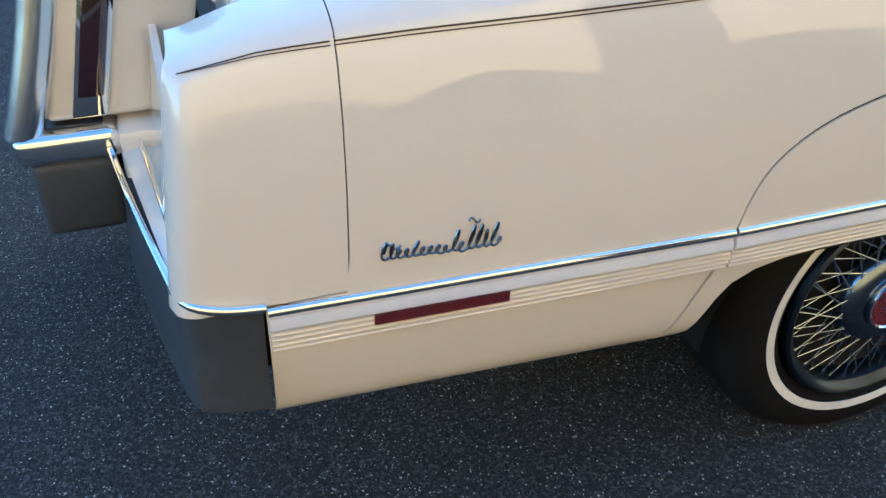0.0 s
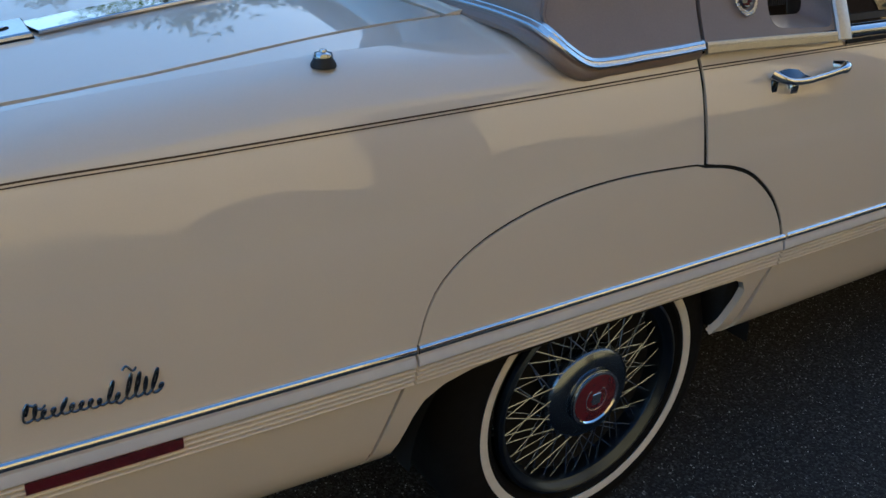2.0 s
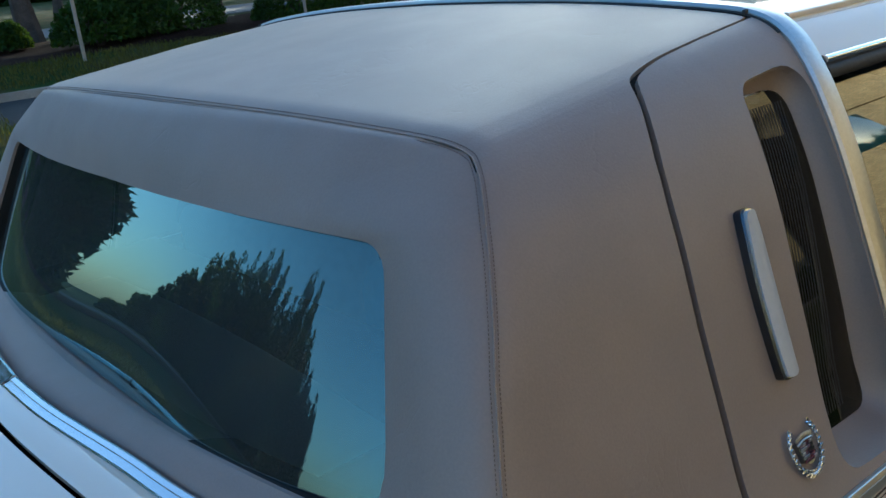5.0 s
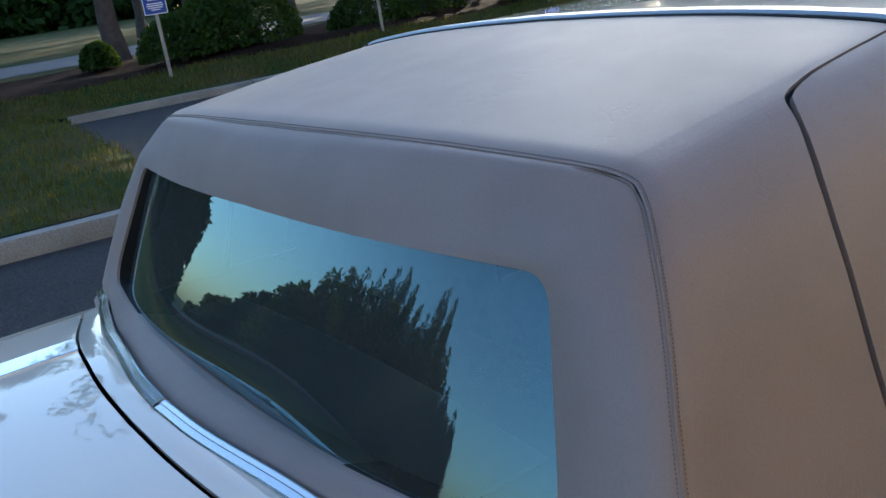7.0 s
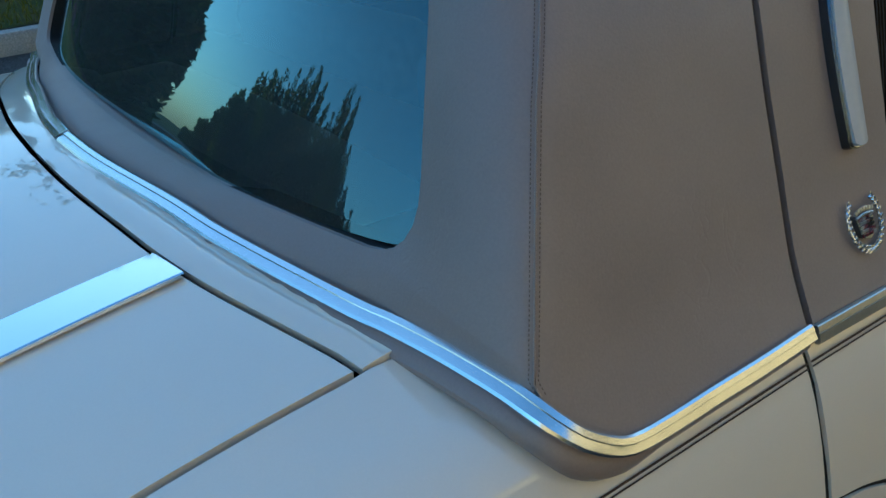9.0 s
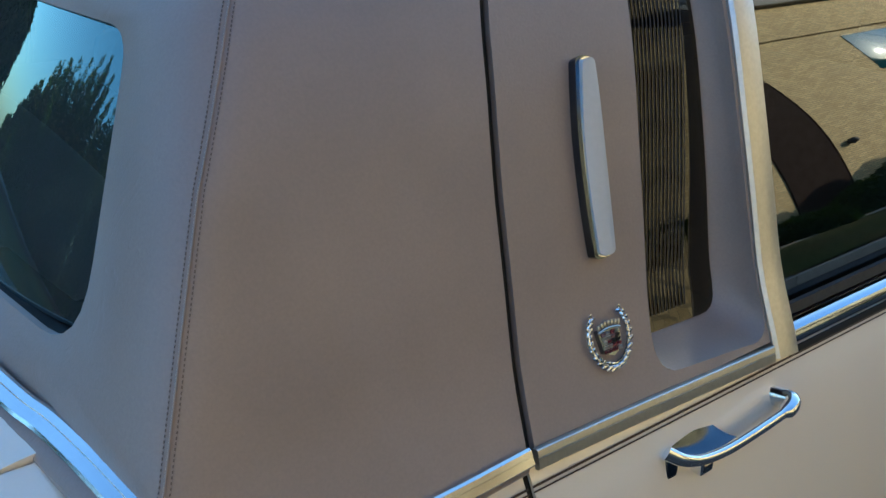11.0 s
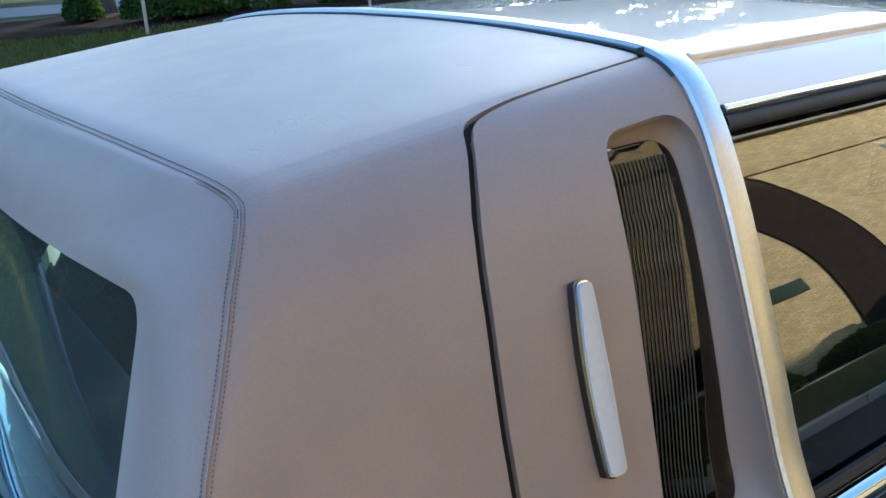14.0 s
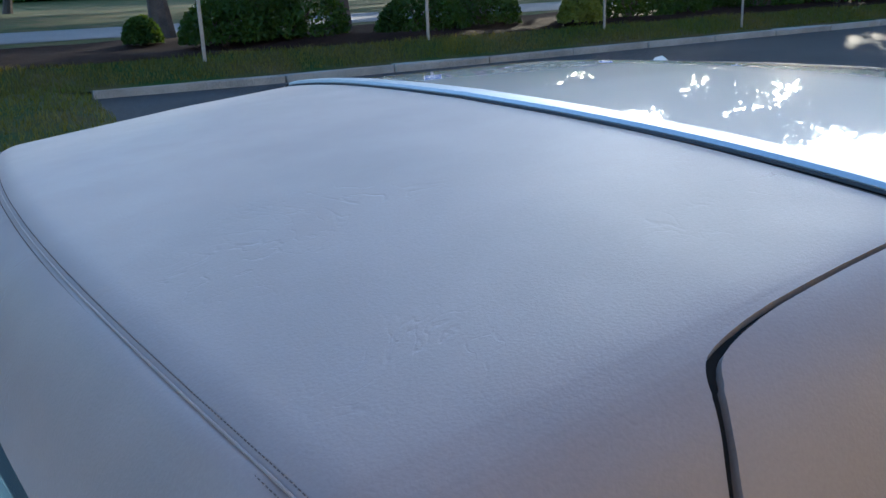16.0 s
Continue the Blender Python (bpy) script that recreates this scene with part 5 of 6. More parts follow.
# model badge on the quarter: a plain flowing metal stroke
def badge(s):
    bm = bmesh.new()
    x0, wide = -.925, .153
    # waves along the line: (start, end, height, count), tall loops where the stroke rises
    tall = ((.02, .0150), (.10, .0170), (.255, .0165), (.60, .0175), (.735, .0205), (.80, .0205), (.875, .0200), (.925, .0195))
    pts = []
    n = 520
    for i in range(n + 1):
        t = i / n
        ph = t * 2 * math.pi * 15.5
        amp = .0052 + sum((h - .0090) * math.exp(-((t - c) / .022) ** 2) for c, h in tall)
        gap = .0030 * math.exp(-((t - .52) / .02) ** 2) + .0030 * math.exp(-((t - .69) / .015) ** 2)
        up = amp * (1 + math.sin(ph)) - gap
        x = x0 + wide * t + .0040 * math.cos(ph) + .38 * up
        z = .6480 + TRIM_Z(x) - .606 + up - .0040 * t
        pts.append(on_body(x, vz(z), s, .0022))
    sweep(bm, pts, circle_profile(.0015, 6), Vector((0, s, 0)))
    part("badge", bm, BADGE, car, "flowing chrome badge stroke")
    for a, b, h in ((-.002, .145, .0155), (.70, .80, .0345)):
        bm = bmesh.new()
        line = [on_body(x0 + wide * (a + (b - a) * t) + .006, vz(.6480 + TRIM_Z(x0) - .606 + h + .004 * math.sin(math.pi * 2 * t) - .004 * a), s, .0022) for t in np.linspace(0, 1, 16)]
        sweep(bm, line, circle_profile(.0014, 6), Vector((0, s, 0)))
        part("badge_flourish", bm, BADGE, car)


badge(-1)
badge(1)


# ---- wheels ----
def wheel(cx, s):
    hub = new("wheel")
    hub.parent = car
    hub.location = (cx, s * .862, .327)
    hub["label"] = "whitewall tyre with chrome wire wheel cover"
    o = -s  # inward
    def lp(prof, n=72):
        bm = bmesh.new()
        lathe(bm, [(r, o * h) for r, h in prof], n)
        return bm
    part("tyre", lp([(.215, .012), (.226, .002), (.2275, -.001), (.252, -.004), (.275, -.002), (.298, .008), (.316, .028), (.322, .045), (.322, .165), (.312, .19), (.28, .21), (.215, .20)], 96), TYRE, hub, "black tyre")
    part("whitewall", lp([(.2335, -.0015), (.2335, -.0034), (.240, -.0050), (.2495, -.0052), (.2495, -.003)], 96), WHITEWALL, hub, "white sidewall stripe")
    part("rim", lp([(.213, .006), (.210, -.003), (.204, -.006), (.198, -.003), (.194, .004), (.189, .007), (.1865, .014), (.1855, .046)], 96), WHEEL_RIM, hub, "grey metal outer ring")
    # near-black plate gives the deep shade seen between the spokes
    part("back_plate", lp([(.1855, .044), (.13, .050), (.05, .052), (0, .052)], 48), DARK, hub, "wheel centre blackened as shade behind the spokes")
    part("hub_cap", lp([(.098, .030), (.096, .012), (.090, .002), (.078, -.004), (.064, -.007), (.056, -.006), (.056, -.010), (.052, -.013), (.048, -.011), (0, -.012)], 64), STEEL_GREY, hub, "grey metal hub cap")
    part("hub_ring", lp([(.0545, -.008), (.0545, -.0155), (.051, -.0165), (.0485, -.0135)], 48), CHROME, hub, "bright hub ring")
    part("hub_disc", lp([(.0485, -.012), (.0485, -.0140), (.02, -.0155), (0, -.0158)], 48), RED_ENAMEL, hub, "dark red enamel disc")
    bm = bmesh.new()
    for k in range(14):
        for side in (-1, 1):
            a = math.radians(-90 + side * (10 + k * 10))
            p = Vector((.024 * math.cos(a), o * -.0160, .024 * math.sin(a)))
            bmesh.ops.create_icosphere(bm, subdivisions=1, radius=1, matrix=Matrix.Translation(p) @ Matrix.Rotation(-a, 4, "Y") @ Matrix.Diagonal((.0016, .0012, .004, 1)))
    box(bm, -.010, .010, o * -.0175, o * -.014, -.012, .012, .001, 1)
    part("hub_ornament", bm, CHROME, hub, "bright ornament")
    # crossed wire spokes in two layers
    bm = bmesh.new()
    sweep(bm, [Vector((0, 0, 0)), Vector((0, 0, .5)), Vector((0, 0, 1))], circle_profile(.0014, 6), Vector((0, 1, 0)))
    me = mesh_of("spoke", bm, SPOKE_STEEL)
    n = 40
    for layer in range(2):
        for k in range(n):
            a0 = 2 * math.pi * (k + .5 * layer) / n
            turn = (.46 if layer else .34) * (1 if k % 2 else -1)
            r0, r1 = .090, .184
            p = Vector((r0 * math.cos(a0), o * (.006 + .022 * layer), r0 * math.sin(a0)))
            q = Vector((r1 * math.cos(a0 + turn), o * (.016 + .012 * layer), r1 * math.sin(a0 + turn)))
            d = q - p
            sp = new("spoke", me)
            sp.parent = hub
            rot = d.to_track_quat("Z", "Y").to_matrix().to_4x4()
            sp.matrix_local = Matrix.Translation(p) @ rot @ Matrix.Diagonal((1, 1, d.length, 1))
    return hub


for cx in (0, 2.89):
    for s in (-1, 1):
        wheel(cx, s)

# ---- cabin ----
bm = bmesh.new()
box(bm, -.15, 2.1, -.80, .80, .46, .50, .01)
part("cabin_floor", bm, CARPET, car, "dark carpet floor")
bm = bmesh.new()
box(bm, -.20, .18, -.68, .68, .99, 1.01, .008)
part("parcel_shelf", bm, CARPET, car, "dark parcel shelf")
for x in (.22, 1.15):
    for s in (-1, 1):
        bm = bmesh.new()
        box(bm, x, x + .17, s * .36 - .30, s * .36 + .30, .55, 1.08, .05, 3)
        box(bm, x + .10, x + .62, s * .36 - .30, s * .36 + .30, .52, .70, .05, 3)
        part("seat", bm, SEAT, car, "cream cloth seat")
        bm = bmesh.new()
        box(bm, x + .02, x + .12, s * .36 - .13, s * .36 + .13, 1.09, 1.24, .04, 3)
        part("headrest", bm, SEAT, car, "cream headrest")
bm = bmesh.new()
grid(bm, [[Vector((x, y, roof_z(x, y) - .035)) for y in np.linspace(-.62, .62, 12)] for x in np.linspace(.02, 1.5, 12)])
part("headliner", bm, SEAT, car, "cream headliner")
bm = bmesh.new()
box(bm, 2.0, 2.2, -.78, .78, .60, .96, .04)
part("dashboard", bm, CARPET, car, "dark dashboard")


# ---- ground, lot, kerbs ----
def ground_z(x, y):
    """The lot is level round the car and climbs towards the lawn."""
    return 0.0 if y < 1.5 else .067 * (min(y, 9.55) - 1.5) + (0.0 if y < 9.55 else min(.22, .18 * (y - 9.55)))


bm = bmesh.new()
xs = [-400, -120, -60, -30] + list(np.linspace(-14, 34, 33)) + [60, 120, 400]
ys = [-400, -120, -60, -30, -16] + list(np.linspace(-10, 1, 6)) + list(np.linspace(1.5, 12, 22)) + [16, 24, 40, 80, 160, 400]
grid(bm, [[Vector((x, y, ground_z(x, y))) for y in ys] for x in xs])
bmesh.ops.recalc_face_normals(bm, faces=bm.faces)
solid("ground", bm, ASPHALT, "dark worn asphalt of the parking lot", "ground", kind="structure")

# loose pale chips set in the asphalt near the car
rng = np.random.default_rng(7)
verts, faces = [], []
for k in range(70000):
    x, y = rng.uniform(-2.6, 1.9), rng.uniform(-1.9, 1.3)
    r, h = rng.uniform(.0010, .0042) * rng.uniform(.5, 1), rng.uniform(.0006, .0018)
    a = rng.uniform(0, 6.28)
    i = len(verts)
    for q in range(4):
        verts.append((x + r * math.cos(a + q * 1.57) * rng.uniform(.6, 1.3), y + r * math.sin(a + q * 1.57) * rng.uniform(.6, 1.3), -.0003))
    verts.append((x, y, h))
    faces += [(i, i + 1, i + 4), (i + 1, i + 2, i + 4), (i + 2, i + 3, i + 4), (i + 3, i, i + 4)]
me = bpy.data.meshes.new("stone_chips")
me.from_pydata(verts, [], faces)
me.materials.append(CHIPS)
tagged(new("stone_chips", me), "pale stone chips worn bare in the asphalt", "stone chips", kind="stuff")


def kerb_line(points, label, mat=KERB, tall=.14):
    """Granite kerb stones along a line of (x, y)."""
    run = thing("kerb", label, "kerb", kind="structure")
    for (x0, y0), (x1, y1) in zip(points, points[1:]):
        d = Vector((x1 - x0, y1 - y0))
        n = max(1, round(d.length / 1.55))
        for k in range(n):
            a, b = Vector((x0, y0)) + d * ((k + .006) / n), Vector((x0, y0)) + d * ((k + .994) / n)
            mid = (a + b) / 2
            bm = bmesh.new()
            L = (b - a).length
            box(bm, -L / 2, L / 2, -.075, .075, -.12, tall, .018, 2)
            for v in bm.verts:
                v.co += Vector((rng.normal(0, .004), rng.normal(0, .005), rng.normal(0, .005)))
            st = part("kerb_stone", bm, mat, run)
            dz = ground_z(b.x, b.y - .09) - ground_z(a.x, a.y - .09)
            st.matrix_local = Matrix.Translation((mid.x, mid.y, ground_z(mid.x, mid.y - .09))) @ Matrix.Rotation(math.atan2(d.y, d.x), 4, "Z") @ Matrix.Rotation(-math.atan2(dz, L), 4, "Y") @ Matrix.Rotation(rng.normal(0, .006), 4, "X")
    return run


kerb_line([(1.72, 9.62), (4.0, 9.52), (33.0, 9.55)], "weathered granite kerb stones along the lawn", tall=.10)
kerb_line([(-14.0, 5.7), (-2.0, 5.15), (1.40, 4.85)], "weathered granite kerb stones at the island's front")


def lawn_z(x, y):
    if x < 1.7 and y < 9.6:
        w = min(1, (y - 4.85) / 4.2)
        return ground_z(x, y) + .135 + .05 * math.sin(math.pi * max(0, w))
    return .63 + min(.24, .30 * (y - 9.6))


def lawn_inside(x, y):
    if y > 9.66:
        return y < 10.42 + .06 * math.sin(x * 2.1)
    edge = 1.45 + (y - 4.85) * .05 - .06
    front = 4.85 + (1.15 - x) * (.095 if x > -2 else .06) + .08
    return x < edge and y > front


bm = bmesh.new()
rows = []
for u in np.linspace(0, 1, 40):
    row = []
    for w in np.linspace(0, 1, 22):
        x = -14 + u * (15.43 + .24 * w)
        y0 = 4.93 + (1.40 - x) * .07
        y = y0 + (9.70 - y0) * w
        row.append(Vector((x, y, lawn_z(x, y) - (.07 if u == 1 else 0))))
    rows.append(row)
grid(bm, rows)
rows = [[Vector((x, y, lawn_z(x, y) + .003)) for y in np.linspace(9.60, 10.55, 8)] for x in np.linspace(-14, 40, 60)]
grid(bm, rows)
bmesh.ops.recalc_face_normals(bm, faces=bm.faces)
solid("lawn", bm, LAWN, "mown lawn strip with worn patches behind the kerb", "lawn", kind="structure")

verts, faces = [], []
k = 0
while k < 42000:
    if k % 3 == 0:
        x, y = rng.uniform(-5, 1.66), rng.uniform(4.9, 9.66)
    else:
        x, y = rng.uniform(-4, 22), rng.uniform(9.6, 10.5)
    if not lawn_inside(x, y):
        continue
    z = lawn_z(x, y)
    h, w, a = rng.uniform(.035, .085), rng.uniform(.004, .008), rng.uniform(0, 6.28)
    dx, dy = math.cos(a) * w, math.sin(a) * w
    lx, ly = rng.normal(0, .02), rng.normal(0, .02)
    i = len(verts)
    verts += [(x - dx, y - dy, z), (x + dx, y + dy, z), (x + lx, y + ly, z + h)]
    faces.append((i, i + 1, i + 2))
    k += 1
me = bpy.data.meshes.new("grass")
me.from_pydata(verts, [], faces)
me.materials.append(GRASS)
tagged(new("grass", me), "short green grass with dry patches", "grass", kind="stuff")

# mulch bed, road and far lawn
bm = bmesh.new()
grid(bm, [[Vector((x, y, .88 + .05 * math.sin(x * 1.3 + y) * (0 if y < 10.6 or y > 15.9 else 1))) for y in np.linspace(10.4, 16.0, 14)] for x in np.linspace(-20, 45, 90)])
bmesh.ops.recalc_face_normals(bm, faces=bm.faces)
solid("mulch_bed", bm, MULCH, "dark brown mulch bed under the shrubs", "mulch bed", kind="structure")
bm = bmesh.new()
grid(bm, [[Vector((x, y, .90)) for y in (17.5, 20, 24.5)] for x in np.linspace(-90, 120, 30)])
bmesh.ops.recalc_face_normals(bm, faces=bm.faces)
solid("road", bm, ROAD, "grey road beyond the planting", "road", kind="structure")
bm = bmesh.new()
grid(bm, [[Vector((x, y, .88 + (y - 24) * .012)) for y in (24.4, 30, 40, 60, 90, 120)] for x in np.linspace(-120, 160, 30)])
grid(bm, [[Vector((x, y, .885)) for y in (16.0, 17.0, 17.6)] for x in np.linspace(-60, 80, 30)])
bmesh.ops.recalc_face_normals(bm, faces=bm.faces)
solid("far_lawn", bm, LAWN, "lawn on the far side of the road", "lawn", kind="structure")


# ---- trees and shrubs ----
def leaves(name, mat, points, size, seed):
    """Many small folded leaves at the points, joined."""
    r = np.random.default_rng(seed)
    verts, faces = [], []
    for p in points:
        s = size * r.uniform(.6, 1.4)
        a, b = Vector(r.normal(0, 1, 3)).normalized(), Vector(r.normal(0, 1, 3))
        b = (b - a * b.dot(a)).normalized()
        i = len(verts)
        p = Vector(p)
        verts += [tuple(p - a * s), tuple(p + b * s * .5), tuple(p + a * s), tuple(p - b * s * .5)]
        faces += [(i, i + 1, i + 2), (i, i + 2, i + 3)]
    me = bpy.data.meshes.new(name)
    me.from_pydata(verts, [], faces)
    me.materials.append(mat)
    return me


def limb(bm, a, b, r0, r1, bend, seed):
    r = np.random.default_rng(seed)
    a, b = Vector(a), Vector(b)
    n = 7
    pts = [a.lerp(b, i / n) + Vector(r.normal(0, bend, 3)) * (0 if i in (0, n) else 1) for i in range(n + 1)]
    rings = []
    for i, p in enumerate(pts):
        t = (pts[min(i + 1, n)] - pts[max(i - 1, 0)]).normalized()
        u = t.orthogonal().normalized()
        v = t.cross(u)
        rad = r0 + (r1 - r0) * i / n
        if i == 0:
            rad *= 1.25
        rings.append([bm.verts.new(p + (u * math.cos(q) + v * math.sin(q)) * rad) for q in [2 * math.pi * j / 9 for j in range(9)]])
    for c, d in zip(rings, rings[1:]):
        for j in range(9):
            bm.faces.new((c[j], c[(j + 1) % 9], d[(j + 1) % 9], d[j]))


def tree(at, height, crown_r, base, trunk_r, n_leaf, seed, mat, label, lean=(0, 0), narrow=1.0, leaf=.11, group=""):
    r = np.random.default_rng(seed)
    root = thing("tree", label, "tree", at, group)
    top = Vector((lean[0] * height, lean[1] * height, height * .86))
    bm = bmesh.new()
    limb(bm, (0, 0, -.1), top, trunk_r, trunk_r * .25, height * .012, seed)
    part("trunk", bm, BARK, root)
    clumps = []
    n_limb = 11
    for k in range(n_limb):
        t = base / height + (1 - base / height) * (k + .3) / n_limb * .85
        a = k * 2.4 + r.uniform(-.4, .4)
        reach = crown_r * narrow * math.sin(math.pi * min(.95, .25 + .72 * (k + .5) / n_limb)) * r.uniform(.75, 1.1)
        p = top * (t / .86 if t < .86 else 1)
        q = p + Vector((math.cos(a) * reach, math.sin(a) * reach, crown_r * r.uniform(.05, .45)))
        bm = bmesh.new()
        limb(bm, p, q, trunk_r * .35 * (1 - t * .5), trunk_r * .07, reach * .05, seed * 31 + k)
        part("limb", bm, BARK, root)
        for c in range(5):
            clumps.append((p.lerp(q, .35 + .18 * c) + Vector(r.normal(0, crown_r * .13, 3)), crown_r * r.uniform(.16, .34)))
    for c in range(6):
        clumps.append((top + Vector(r.normal(0, crown_r * .22, 3)) + Vector((0, 0, -.05 * height)), crown_r * r.uniform(.18, .3)))
    pts = []
    for k in range(n_leaf):
        c, rad = clumps[r.integers(len(clumps))]
        d = Vector(r.normal(0, 1, 3)).normalized() * rad * r.uniform(.25, 1.0) ** .5
        d.z *= .75
        pts.append(c + d)
    crown = new("crown", leaves("crown", mat, pts, leaf, seed + 5))
    crown.parent = root
    return root


def shrub(at, size, n_leaf, seed, mat, label, leaf=.035, group=""):
    r = np.random.default_rng(seed)
    root = thing("shrub", label, "shrub", at, group)
    bm = bmesh.new()
    for k in range(6):
        a = k * 1.05
        limb(bm, (0, 0, -.05), (math.cos(a) * size[0] * .3, math.sin(a) * size[1] * .3, size[2] * .7), .02, .006, .02, seed * 7 + k)
    part("stem", bm, BARK, root)
    pts = []
    lump = [(Vector(r.normal(0, 1, 3)).normalized(), r.uniform(.82, 1.08)) for _ in range(14)]
    for k in range(n_leaf):
        d = Vector(r.normal(0, 1, 3)).normalized()
        d.z = abs(d.z)
        m = max((d.dot(l) * w for l, w in lump))
        rad = r.uniform(.55, 1.0) ** .4 * (.80 + .22 * m)
        pts.append((d.x * size[0] * rad, d.y * size[1] * rad, .06 + d.z * size[2] * rad))
    crown = new("foliage", leaves("foliage", mat, pts, leaf, seed + 3))
    crown.parent = root
    return root


GREEN = "broad-leaved tree with a dark green crown"
BED = "trees in the bed"
tree((4.05, 15.1, .86), 7.3, 3.2, 2.8, .19, 3600, 11, LEAF_A, "tree with a rough brown trunk in the mulch bed", lean=(-.03, 0), group=BED)
tree((7.2, 14.6, .88), 6.4, 3.0, 2.2, .20, 12000, 12, LEAF_A, GREEN + " in the mulch bed", group=BED)
tree((10.8, 15.5, .88), 6.4, 3.0, 2.0, .16, 12000, 13, LEAF_A, GREEN + " in the mulch bed", group=BED)
tree((13.0, 13.8, .88), 5.4, 2.4, .9, .15, 9000, 14, LEAF_A, GREEN + " in the mulch bed", group=BED)
tree((17.0, 12.9, .88), 7.6, 3.2, 1.6, .18, 15000, 15, LEAF_A, GREEN + " in the mulch bed", group=BED)
tree((22.8, 13.7, .88), 7.2, 3.0, .9, .18, 15000, 16, LEAF_A, GREEN + " in the mulch bed", group=BED)
tree((-1.75, 14.0, .88), 7.9, 1.45, .3, .18, 14000, 17, LEAF_A, GREEN + " in the mulch bed", leaf=.09, group=BED)
tree((-2.6, 14.8, .88), 7.2, 1.15, .3, .18, 13000, 18, LEAF_A, GREEN + " in the mulch bed", leaf=.09, group=BED)
tree((26.5, 15.6, .88), 8.4, 3.4, 2.0, .18, 7000, 22, LEAF_A, GREEN + " in the mulch bed", leaf=.13, group=BED)
far = tree((-4, 30, .95), 11, 4.2, 2.6, .24, 7000, 21, LEAF_A, "tall tree beyond the road", leaf=.17, group="trees beyond the road")
for k, (x, y, sc) in enumerate(((2.0, 36, .8), (9.5, 31, .72), (14, 38, .9), (19, 30, .75), (26, 36, .9), (33, 33, .8), (44, 42, .9), (5, 47, .9), (18, 47, .95), (32, 47, .95), (56, 52, .95))):
    c = copy_thing(far, pose(x, y, .95, 0, 0, 47 * k))
    c.scale = (sc, sc, sc)


def poplar(at, height, width, n_leaf, seed, label, group=""):
    """A dense upright tree of many flame-like leaders."""
    r = np.random.default_rng(seed)
    root = thing("tree", label, "tree", at, group)
    bm = bmesh.new()
    limb(bm, (0, 0, -.2), (0, 0, height * .9), .17, .04, .05, seed)
    part("trunk", bm, BARK, root)
    flames = [(Vector((0, 0, 0)), height, width * .55)]
    for k in range(22):
        a, rad = r.uniform(0, 6.28), width * r.uniform(.2, 1.0)
        flames.append((Vector((math.cos(a) * rad, math.sin(a) * rad, 0)), height * (1 - .10 * rad / width) * r.uniform(.66, 1.0), width * r.uniform(.26, .46)))
    for k, (o, h, wide) in enumerate(flames[1:13]):
        bm = bmesh.new()
        limb(bm, (0, 0, h * .12), o + Vector((0, 0, h * .8)), .06, .012, .06, seed * 13 + k)
        part("limb", bm, BARK, root)
    pts = []
    for k in range(n_leaf):
        o, h, wide = flames[r.integers(len(flames))]
        t = 1 - r.uniform(0, 1) ** 1.25 * .98
        rad = wide * min(1, .35 + 3 * t) * (1 - t ** 9) ** .5 * r.uniform(.05, 1) ** .5
        a = r.uniform(0, 6.28)
        bunch = .10 * math.sin(t * 34 + a * 3 + h)
        pts.append((o.x + (rad + bunch) * math.cos(a), o.y + (rad + bunch) * math.sin(a), h * t + r.normal(0, .05)))
    crown = new("crown", leaves("crown", LEAF_A, pts, .115, seed + 5))
    crown.parent = root
    return root


for k, (az, el, w) in enumerate(((24.4, 0.4, 0.5), (25.6, 2.4, 0.5), (27.0, 4.6, 0.6), (28.8, 7.4, 0.8), (30.6, 10.0, 0.9), (32.6, 11.4, 1.0), (34.8, 12.6, 1.0), (37.2, 13.8, 1.0), (39.6, 15.4, 1.0), (41.6, 16.2, 0.9), (43.8, 15.6, 0.8), (46.0, 14.6, 0.8), (48.0, 14.4, 0.9), (50.2, 18.4, 1.0), (52.4, 17.8, 0.9), (54.6, 13.8, 0.9), (57.0, 10.8, 0.9), (60.0, 9.4, 1.0))):
    a = radians(az)
    dist = 33.0 + 2.5 * math.sin((k - 4) * 2.2)
    poplar((-dist * math.sin(a) - .2, dist * math.cos(a), .8), .5 + dist * math.tan(radians(el)), w, 8200, 306 + k, "dark upright tree behind the lot", "trees behind the lot")
for k, (az, el) in enumerate(((6.0, 20), (8.5, 24), (11.0, 22), (13.5, 25), (15.6, 26), (17.4, 17), (18.6, 12.5), (20.0, 8.5))):
    a = radians(az)
    poplar((-15 * math.sin(a), 15 * math.cos(a), .5), .8 + 15 * math.tan(radians(el)), .45, 6500, 340 + k, "dark dense tree at the end of the bed", "trees at the end of the bed")
# row added up-sun, mostly unseen, to keep low sun off the lot
row = tree((31.0, 15.5, .88), 7.8, 3.4, .6, .19, 13000, 23, LEAF_A, GREEN + " added beyond the lot's end to shade it", leaf=.15, group="trees along the lot")
for k, (x, y, sc) in enumerate(((36.5, 17.0, 1.0), (42.5, 16.0, 1.05), (48.5, 17.5, 1.0), (55.0, 16.5, 1.1), (62.0, 18.0, 1.05), (69.0, 17.0, 1.1))):
    c = copy_thing(row, pose(x, y, .88, 0, 0, 61 * k + 20))
    c.scale = (sc, sc, sc)
ahead = tree((48, -4.0, .0), 9, 3.6, 2.0, .2, 9000, 41, LEAF_B, "leafy tree ahead of the lot", leaf=.13, group="trees ahead of the lot")
for k, (x, y, sc) in enumerate(((54, 3.0, 1.1), (52, -13, 1.1), (60, -5, 1.2))):
    c = copy_thing(ahead, pose(x, y, .0, 0, 0, 71 * k + 30))
    c.scale = (sc, sc, sc)

